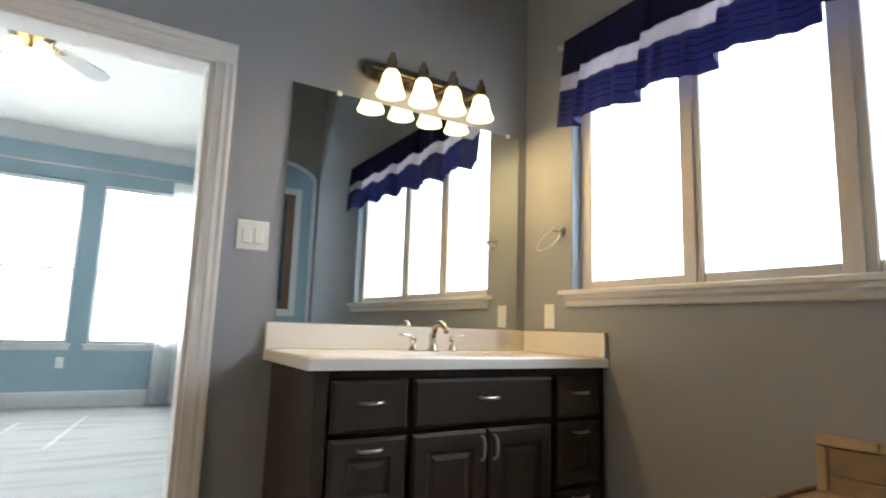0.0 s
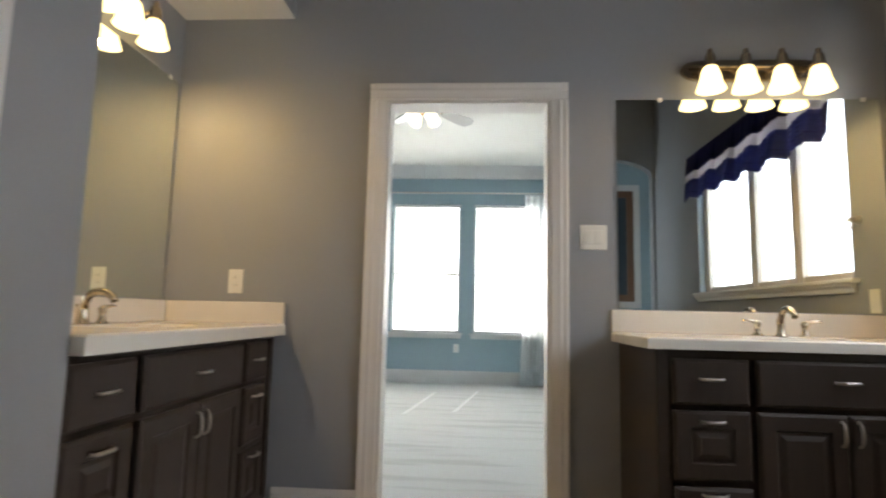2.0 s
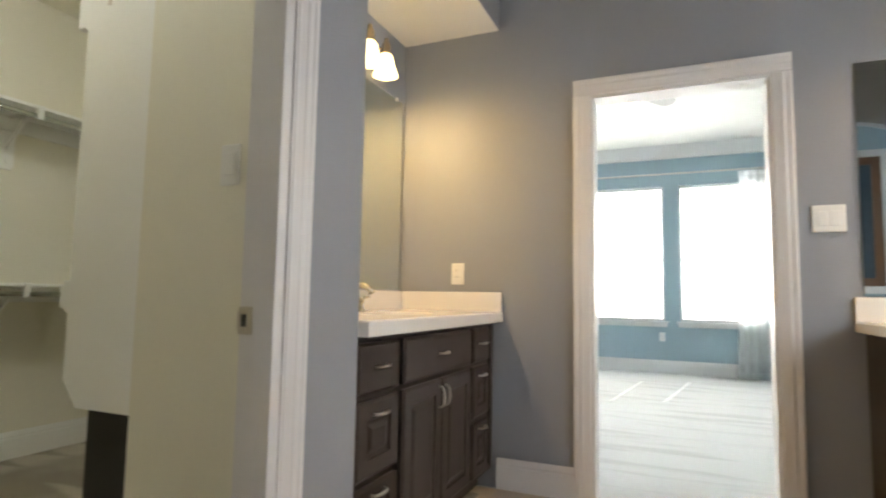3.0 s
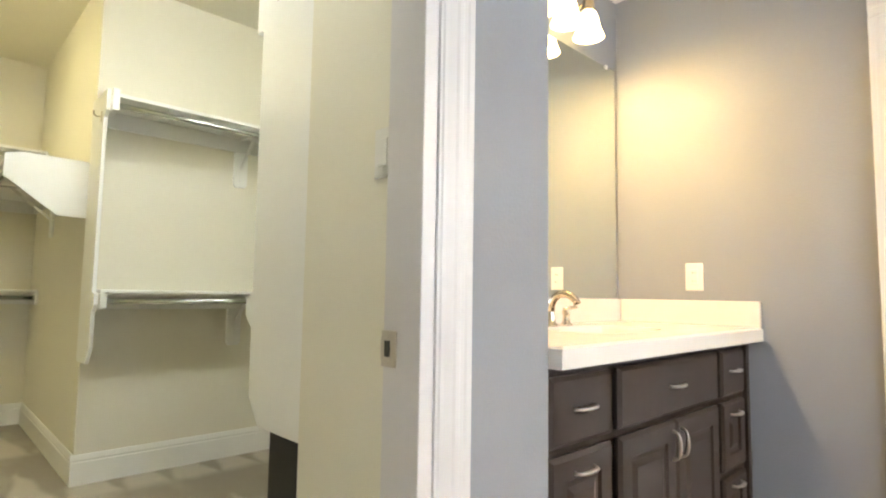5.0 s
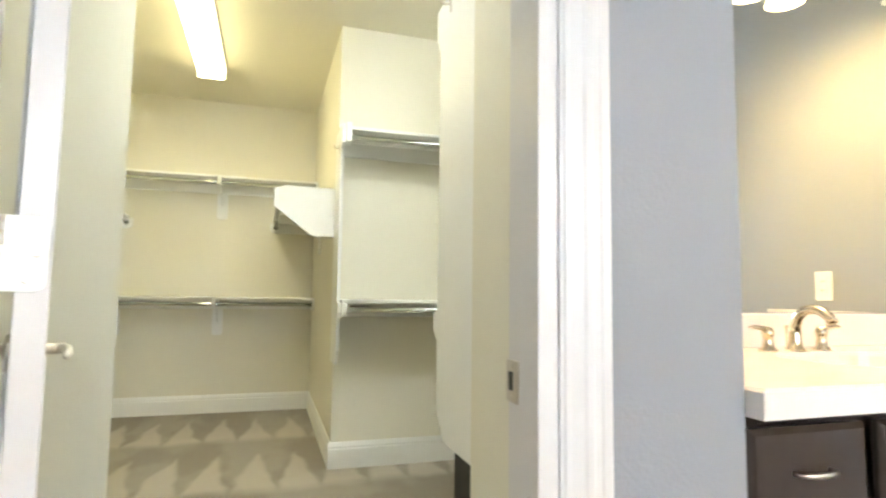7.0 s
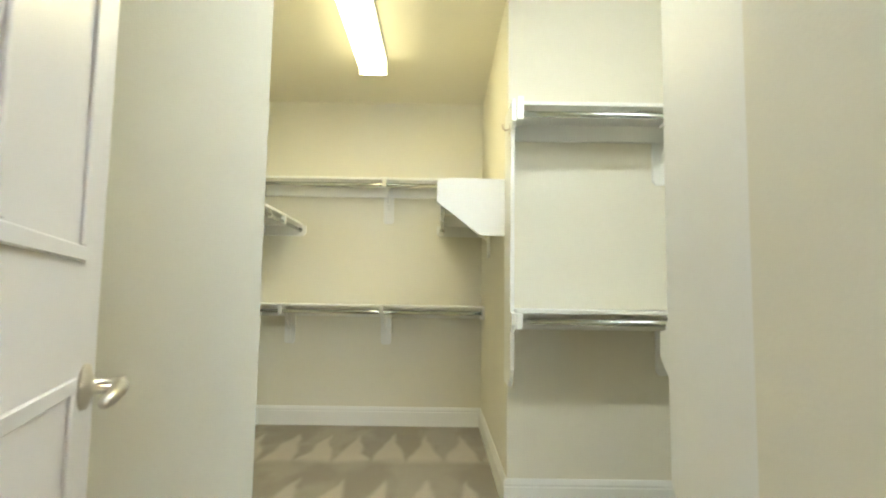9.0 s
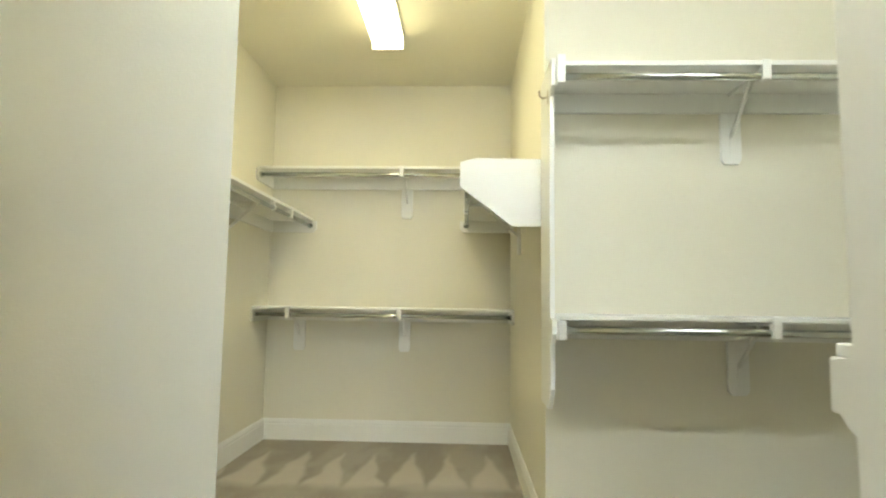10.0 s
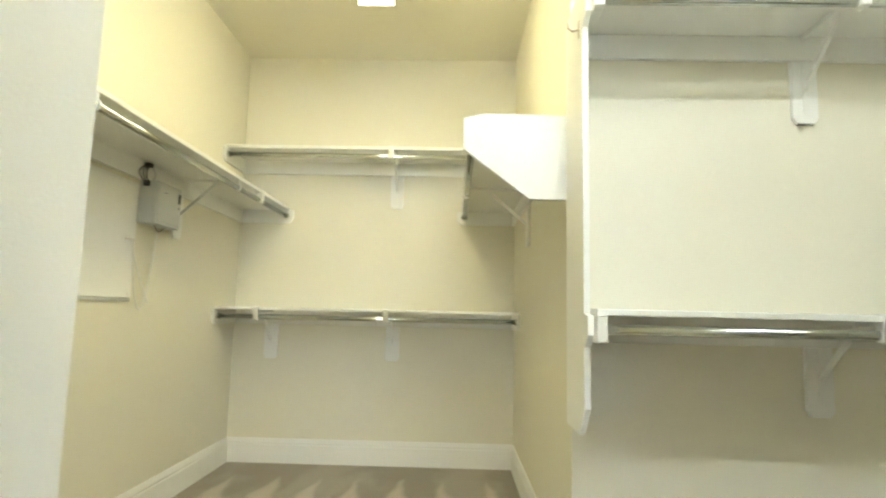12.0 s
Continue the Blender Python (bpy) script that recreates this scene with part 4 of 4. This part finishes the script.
# ---------------------------------------------------------------- closet lamps
def wraparound(x0, x1, y, mat, side, label, k=1.0):
    """Four-foot fluorescent fixture under the closet ceiling."""
    f = thing("ceiling_light", ((x0 + x1) / 2, y, CZ), label, "ceiling light", "closet ceiling lights")
    part("housing", box((x0, y - k * 0.101, CZ - 0.03), (x1, y + k * 0.101, CZ - 0.001), 0.004), SHELF, f)
    part("diffuser", prism([(y - k * 0.088, CZ - 0.0875), (y - k * 0.071, CZ - 0.112), (y + k * 0.071, CZ - 0.112), (y + k * 0.088, CZ - 0.0875)], "x", x0 + 0.013, x1 - 0.013), mat, f, "lit acrylic diffuser")
    for e in (-k, k):
        part("side_lens", prism([(y + e * 0.098, CZ - 0.031), (y + e * 0.092, CZ - 0.085), (y + e * 0.086, CZ - 0.085), (y + e * 0.090, CZ - 0.031)], "x", x0 + 0.013, x1 - 0.013), side, f, "prismatic side of the diffuser")
    for a, b in ((x0, x0 + 0.0125), (x1 - 0.0125, x1)):
        part("end_cap", box((a, y - k * 0.101, CZ - 0.114), (b, y + k * 0.101, CZ - 0.0305), 0.003), SHELF, f)
    return f


wraparound(-4.045, -2.81, -2.608, TUBE, TUBE_SIDE, "long white wraparound fluorescent ceiling light, lit")
entry_light = wraparound(-0.60, 0.60, 0.0, TUBE_COOL, COOL_SIDE, "white fluorescent ceiling light over the closet entry, lit", 0.5)
entry_light.matrix_basis = pose(-1.52, -1.72, CZ, 0, 0, 90)

# ---------------------------------------------------------------- side wall items
ep = thing("electric_panel", (-3.46, CL, 1.2), "white painted electric panel door on closet wall", "electric panel")
part("frame", box((-3.27, CL + 0.001, 1.012), (-3.69, CL + 0.010, 1.55), 0.003), SHELF, ep)
pd = part("panel_door", box((-3.282, CL + 0.0105, 1.024), (-3.678, CL + 0.017, 1.538), 0.003), SHELF, ep)
part("latch", tube([(-3.60, CL + 0.017, 1.288), (-3.60, CL + 0.03, 1.288), (-3.645, CL + 0.032, 1.285)], 0.004, 8), NICKEL, pd, smooth=True)
part("screws", boxes(*[((-3.647, CL + 0.0172, z), (-3.653, CL + 0.0185, z + 0.006)) for z in (1.04, 1.51)]), NICKEL, pd)
al = thing("alarm_box", (-3.8, CL, 1.4), "grey plastic alarm control box on closet wall", "control box")
part("case", box((-3.70, CL + 0.001, 1.372), (-3.93, CL + 0.085, 1.575), 0.006, 2), GREY, al)
part("cover", box((-3.71, CL + 0.0855, 1.385), (-3.92, CL + 0.09, 1.565), 0.003), GREY, al)
part("display", box((-3.89, CL + 0.0902, 1.50), (-3.912, CL + 0.092, 1.545)), SLOT, al)
part("button", rod((-3.90, CL + 0.0902, 1.475), (-3.90, CL + 0.0925, 1.475), 0.004, 10), SLOT, al)
part("marking", boxes(*[((-3.755 - 0.012 * i, CL + 0.0902, 1.525), (-3.763 - 0.012 * i, CL + 0.0908, 1.529)) for i in range(3)]), SLOT, al)
cb = thing("cable", (-3.7, CL, 1.2), "thin white and black cables by alarm box", "cable")
part("white_loop", tube([(-3.655 - 0.20 * s, CL + 0.018, 1.29 + 0.09 * s - 0.36 * math.sin(math.pi * s) ** 0.8) for s in [i / 24 for i in range(25)]], 0.003, 8), SHELF, cb, smooth=True)
part("white_drop", tube([(-3.655 - 0.17 * s, CL + 0.014, 1.285 - 0.28 * s ** 0.8) for s in [i / 10 for i in range(11)]], 0.003, 8), SHELF, cb, smooth=True)
for k in range(3):
    part("black_cable", tube([(-3.70 + (0.058 - 0.014 * k) * math.sin(math.pi * i / 14), CL + 0.03 + 0.008 * k, 1.555 + 0.09 * i / 14) for i in range(15)], 0.0032, 8), BLACK, cb, smooth=True)
part("grey_cable", tube([(-3.71 - 0.05 * math.sin(math.pi * i / 14), CL + 0.04, 1.57 + 0.075 * i / 14) for i in range(15)], 0.003, 8), GREY, cb, smooth=True)
part("plug", box((-3.69, CL + 0.02, 1.545), (-3.735, CL + 0.05, 1.572), 0.004), BLACK, cb)
part("wire_clamp", box((-3.69, CL + 0.02, 1.635), (-3.72, CL + 0.05, 1.655), 0.003), BLACK, cb)
part("red_wire", tube([(-3.76 - 0.09 * s, CL + 0.05, 1.371 - 0.025 * math.sin(math.pi * s)) for s in [i / 8 for i in range(9)]], 0.002, 6), WOODF, cb, smooth=True)

# ---------------------------------------------------------------- closet door, standing open
leaf = thing("closet_door", (0, 0, 0), "white painted closet door standing open on its hinges", "door")
DW, DT, DHH = 0.54, 0.040, 2.008
bm = box((0, -DT, 0.012), (DW, 0, DHH), 0.0015)
part("door_slab", bm, TRIM, leaf)
for z0, z1 in ((0.25, 0.95), (1.10, 1.85)):
    for yy, s in ((0.0, 1), (-DT, -1)):
        bm = bmesh.new()
        for a, b in (((0.12, z0), (DW - 0.12, z0 + 0.02)), ((0.12, z1 - 0.02), (DW - 0.12, z1)), ((0.12, z0 + 0.02), (0.14, z1 - 0.02)), ((DW - 0.14, z0 + 0.02), (DW - 0.12, z1 - 0.02))):
            add_box(bm, (a[0], min(yy + s * 0.0005, yy + s * 0.006), a[1]), (b[0], max(yy + s * 0.0005, yy + s * 0.006), b[1]), 0.002)
        part("panel_moulding", bm, TRIM, leaf)
for s, yy in ((1, 0.0), (-1, -DT)):
    lv = part("door_lever", lathe([(0.032, 0.0), (0.031, 0.006), (0.018, 0.010), (0.011, 0.014), (0.011, 0.046), (0.013, 0.052), (0.0, 0.054)], (0, 0, 0), axis="y"), NICKEL, leaf, "brushed nickel lever", smooth=True)
    lv.matrix_basis = pose(DW - 0.065, yy, 0.93, 0, 0, 180 if s > 0 else 0)
    part("lever_arm", tube([(DW - 0.065, yy + s * 0.046, 0.93), (DW - 0.11, yy + s * 0.052, 0.932), (DW - 0.15, yy + s * 0.051, 0.928), (DW - 0.18, yy + s * 0.048, 0.925)], [0.011, 0.010, 0.009, 0.007], 10), NICKEL, leaf, smooth=True)
HINGE_H = 0.102
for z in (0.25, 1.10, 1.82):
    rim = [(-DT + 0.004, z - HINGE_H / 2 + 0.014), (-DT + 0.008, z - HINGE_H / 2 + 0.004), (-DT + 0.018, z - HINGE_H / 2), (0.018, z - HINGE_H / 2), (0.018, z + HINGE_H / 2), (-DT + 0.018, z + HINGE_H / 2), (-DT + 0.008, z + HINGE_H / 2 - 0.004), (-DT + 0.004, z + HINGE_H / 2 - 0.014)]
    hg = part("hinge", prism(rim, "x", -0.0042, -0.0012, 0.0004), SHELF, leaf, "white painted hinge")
    # Grey plate behind the leaf; its rim paints the shade of the mortise gap.
    part("gap_shade_rim", prism([(-DT + 0.0025, z - HINGE_H / 2 + 0.012), (-DT + 0.017, z - HINGE_H / 2 - 0.0014), (-0.001, z - HINGE_H / 2 - 0.0014), (-0.001, z + HINGE_H / 2 + 0.0014), (-DT + 0.017, z + HINGE_H / 2 + 0.0014), (-DT + 0.0025, z + HINGE_H / 2 - 0.012)], "x", -0.0010, -0.0002), GREY, hg)
    for k in range(5):
        a = z - HINGE_H / 2 + HINGE_H * k / 5
        part("knuckle", rod((-0.005, 0.021, a + 0.0007), (-0.005, 0.021, a + HINGE_H / 5 - 0.0007), 0.0066, 14), SHELF, hg, smooth=True)
    for y, d in ((-0.014, 0.036), (-0.022, 0.0), (-0.012, -0.036)):
        part("screw", lathe([(0.0045, 0.0), (0.0035, 0.0012), (0.0, 0.0015)], (0, 0, 0), axis="x", n=12), NICKEL, hg).matrix_basis = pose(-0.0043, y, z + d, 0, 0, 180)
leaf.matrix_basis = pose(-0.527, -2.474, 0, 0, 0, 180 + 20)

# ---------------------------------------------------------------- bedroom
BY, BZ = 5.3, 3.1
BX0, BX1 = -3.2, 2.4
bw = [(-2.1, -0.92), (-0.70, 0.275), (0.475, 1.43)]
Z0, Z1 = 0.70, 2.555
wl = [((BX0, BY, 0), (bw[0][0], BY + 0.15, BZ)), ((bw[0][1], BY, 0), (bw[1][0], BY + 0.15, BZ)), ((bw[1][1], BY, 0), (bw[2][0], BY + 0.15, BZ)), ((bw[2][1], BY, 0), (BX1, BY + 0.15, BZ))]
for a, b in bw:
    wl += [((a, BY, 0), (b, BY + 0.15, Z0)), ((a, BY, Z1), (b, BY + 0.15, BZ))]
structure("bedroom_wall_far", boxes(*wl), BLUE, "teal-blue painted bedroom wall with windows", "wall")
structure("bedroom_wall_side", boxes(((BX0, 0.13, 0), (BX0 - 0.1, BY, BZ)), ((BX1, 0.13, 0), (BX1 + 0.1, BY, BZ)), ((BX0, 0.13, 0), (-1.06, 0.135, BZ)), ((DR + 0.09, 0.1305, 0), (BX1, 0.136, BZ)), ((-1.06, 0.1305, 0), (DL - 0.09, 0.136, BZ)), ((DL - 0.09, 0.1305, DH + 0.09), (DR + 0.09, 0.136, BZ))), BLUE,
          "teal-blue painted bedroom wall", "wall")
structure("bedroom_ceiling", box((BX0 - 0.1, 0.13, BZ), (BX1 + 0.1, BY + 0.15, BZ + 0.1)), CEIL, "flat white bedroom ceiling", "ceiling")
structure("bedroom_floor", box((BX0, 0.05, -0.1), (BX1, BY, 0.004)), BED_CARPET, "pale grey bedroom carpet with vacuum marks", "floor")
bed_floor = bpy.data.objects["bedroom_floor"]
# Two thin strips of paler carpet, just proud of the floor.
for x0, y0, x1, y1 in ((-0.15, 2.80, 0.03, 4.37), (0.33, 3.02, 0.56, 4.60)):
    part("pale_strip", prism([(x0 - 0.024, y0), (x0 + 0.020, y0 + 0.03), (x1 + 0.022, y1), (x1 - 0.018, y1 - 0.04)], "z", 0.0035, 0.0075, 0.001), PALE_STRIP, bed_floor)
structure("crown_moulding", prism([(BY, 2.93), (BY - 0.03, 2.94), (BY - 0.05, 2.98), (BY - 0.10, 3.05), (BY - 0.13, 3.099), (BY, 3.099)], "x", BX0, BX1), TRIM, "white crown moulding below ceiling", "trim")
baseboard("baseboard_bedroom", [((BX0, BY), (BX1, BY), (0, -1))], TRIM, 0.18, 0.018)
structure("backdrop_bedroom", box((BX0 - 1, BY + 0.9, -0.2), (BX1 + 1.5, BY + 0.91, 3.6)), DAY2, "bright overcast daylight outside the windows", "sky")
for k, (a, b) in enumerate(bw):
    w = thing("window_%d" % (k + 2), ((a + b) / 2, BY, Z0), "white bedroom sash window with raised blind", "window", kind="structure")
    part("window_frame", boxes(((a, BY + 0.06, Z0), (a + 0.035, BY + 0.11, Z1)), ((b - 0.035, BY + 0.06, Z0), (b, BY + 0.11, Z1)), ((a + 0.035, BY + 0.06, Z1 - 0.035), (b - 0.035, BY + 0.11, Z1)), ((a + 0.035, BY + 0.06, Z0), (b - 0.035, BY + 0.11, Z0 + 0.035)), ((a + 0.035, BY + 0.065, 1.52), (b - 0.035, BY + 0.105, 1.555))), TRIM, w)
    p = part("pane", box((a + 0.035, BY + 0.083, Z0 + 0.035), (b - 0.035, BY + 0.088, Z1 - 0.035)), PANE, w)
    p.visible_shadow = False
    part("window_sill", box((a - 0.05, BY - 0.045, Z0 - 0.022), (b + 0.05, BY + 0.06, Z0), 0.004), TRIM, w)
    part("apron", box((a - 0.03, BY - 0.018, Z0 - 0.075), (b + 0.03, BY - 0.001, Z0 - 0.0225), 0.004), TRIM, w)
    slat = mesh("slat", box((a + 0.012, BY + 0.015, -0.0012), (b - 0.012, BY + 0.052, 0.0012)), BLIND)
    part("blind_headrail", box((a + 0.008, BY + 0.012, Z1 - 0.05), (b - 0.008, BY + 0.056, Z1 - 0.005), 0.004), BLIND, w)
    for i in range(44):
        s = new("slat", slat)
        s.parent, s.matrix_parent_inverse = w, w.matrix_world.inverted()
        s.location = (0, 0, Z1 - 0.075 - i * 0.0405)
dr = thing("drapery", (1.25, BY - 0.1, 0), "white floor-length drapery panel beside the window", "curtain")
def drape(name, v0, v1, n, label=""):
    bm = bmesh.new()
    cols = []
    for i in range(121):
        s = i / 120
        col = []
        for j in range(n + 1):
            v = v0 + (v1 - v0) * j / n
            x = 1.62 - (0.43 + 0.12 * max(0.0, v - 0.45) ** 1.2) * (1 - s) + 0.012 * math.sin(6 * v + 3 * s)
            y = BY - 0.105 + (0.006 + 0.008 * v) * math.sin(s * 5 * 2 * math.pi + 0.7 * math.sin(3 * v))
            col.append(bm.verts.new((x, y, 2.68 - v * 2.665)))
        cols.append(col)
    for a, b in zip(cols, cols[1:]):
        for j in range(n):
            bm.faces.new((a[j], a[j + 1], b[j + 1], b[j]))
    bmesh.ops.solidify(bm, geom=bm.faces[:], thickness=0.002)
    part(name, bm, CURTAIN, dr, label, smooth=True)


drape("header", 0.0, 0.03, 2)
drape("cloth", 0.03, 0.955, 22)
drape("hem", 0.955, 1.0, 2, "doubled white hem")
cr = thing("curtain_rod", (0, BY - 0.1, 2.62), "slim dark curtain rod above bedroom windows", "curtain rod")
part("pole", rod((-2.4, BY - 0.1, 2.70), (1.70, BY - 0.1, 2.70), 0.012), FRAME, cr, smooth=True)
for x in (-2.3, -0.82, 1.66):
    part("rod_bracket", box((x - 0.008, BY - 0.1, 2.675), (x + 0.008, BY - 0.001, 2.692), 0.002), SLOT, cr)
wall_plate("outlet", 0.074, 0.118, pose(0.24, BY, 0.49), "outlet", "white outlet on teal bedroom wall")

fan = thing("ceiling_fan", (0.053, 1.92, BZ), "five-blade ceiling fan with lit lamp cluster", "ceiling fan")
FX, FY, FZ = 0.053, 1.92, 2.755
part("canopy", lathe([(0.07, 0.343), (0.068, 0.31), (0.03, 0.275), (0.012, 0.265), (0.012, 0.05)], (FX, FY, FZ)), BRASS, fan, smooth=True)
part("motor", lathe([(0.03, 0.055), (0.09, 0.045), (0.125, 0.015), (0.125, -0.015), (0.09, -0.045), (0.055, -0.055), (0.05, -0.085), (0.0, -0.09)], (FX, FY, FZ)), BRASS, fan, smooth=True)
for k in range(5):
    outline = [(0.2, -0.05), (0.55, -0.072), (0.62, -0.06), (0.65, 0.0), (0.62, 0.06), (0.55, 0.072), (0.2, 0.05)]
    bl = prism(outline, "z", -0.004, 0.004, 0.001)
    ob = part("blade", bl, FANWOOD, fan)
    ob.matrix_basis = pose(FX, FY, FZ - 0.005, 0, 0, 72 * k + 52) @ pose(0, 0, 0, -13, 0, 0)
    ir = part("blade_iron", box((0.10, -0.02, -0.006), (0.26, 0.02, 0.0), 0.002), BRASS, ob)
for k in range(4):
    a = radians(90 * k + 40)
    c, s = math.cos(a), math.sin(a)
    ob = part("lamp_glass", lathe([(0.02, 0.0), (0.035, -0.02), (0.048, -0.06), (0.05, -0.085), (0.04, -0.11), (0.0, -0.12)]), FANGLASS, fan, "lit frosted lamp glass", smooth=True)
    ob.matrix_basis = pose(FX + 0.075 * c, FY + 0.075 * s, FZ - 0.07) @ Matrix.Rotation(a, 4, "Z") @ Matrix.Rotation(radians(-32), 4, "Y")
vent = thing("ceiling_vent", (0.77, 2.65, BZ), "white slatted air vent in bedroom ceiling", "air vent")
part("frame", boxes(((0.55, 2.50, BZ - 0.012), (0.95, 2.53, BZ - 0.001)), ((0.55, 2.77, BZ - 0.012), (0.95, 2.80, BZ - 0.001)), ((0.55, 2.53, BZ - 0.012), (0.58, 2.77, BZ - 0.001)), ((0.92, 2.53, BZ - 0.012), (0.95, 2.77, BZ - 0.001)), bevel=0.002), SHELF, vent)
for k in range(9):
    part("slat", box((0.58, 2.54 + 0.026 * k, BZ - 0.01), (0.92, 2.554 + 0.026 * k, BZ - 0.004)), GREY, vent)

# ---------------------------------------------------------------- tiles, last
def tile_run(parent, mat, boxes_, bevel=0.003):
    cache = {}
    for lo, hi in boxes_:
        size = tuple(round(h - l, 4) for l, h in zip(lo, hi))
        if size not in cache:
            cache[size] = mesh("tile", box([-s / 2 for s in size], [s / 2 for s in size], bevel), mat)
        o = new("tile", cache[size])
        o.parent = parent
        o.matrix_parent_inverse = parent.matrix_world.inverted()
        o.location = [(l + h) / 2 for l, h in zip(lo, hi)]


pieces = []
liners = [((WX - 0.036, TY - 0.034, TZ + 0.004), (WX - 0.004, TY - 0.008, TZ + 0.130))]
for k in range(12):
    y = TY - 0.038 - k * 0.160
    pieces += [((WX - 0.030, y - 0.156, TZ + 0.004), (WX - 0.019, y, TZ + 0.048)), ((WX - 0.030, y - 0.156, TZ + 0.052), (WX - 0.019, y, TZ + 0.130))]
    liners.append(((WX - 0.036, y - 0.156 + 0.03, TZ + 0.134), (WX - 0.004, y + 0.03, TZ + 0.160)))
for i in range(3):
    for k in range(6):
        liners.append(((TX - 0.010 + 0.140 * k, TY - 0.140 * i - 0.130, TZ - 0.012), (TX + 0.126 + 0.140 * k, TY - 0.140 * i + 0.006, TZ)))
tile_run(deck, LINER, liners)
for i in range(5):
    for k in range(8):
        pieces.append(((TX + 0.104 * k, TY, 0.01 + 0.116 * i), (TX + 0.10 + 0.104 * k, TY + 0.012, 0.122 + 0.116 * i)))
tile_run(deck, TILE, pieces)
floor = bpy.data.objects["bath_floor"]
ft = []
for i in range(9):
    for k in range(9):
        x, y = BW + 0.02 + 0.322 * i, -0.02 - 0.322 * (k + 1)
        ft.append(((x, y, -0.0055), (min(x + 0.317, WX - 0.01), y + 0.317, 0.0)))
tile_run(floor, FTILE, ft, 0.002)
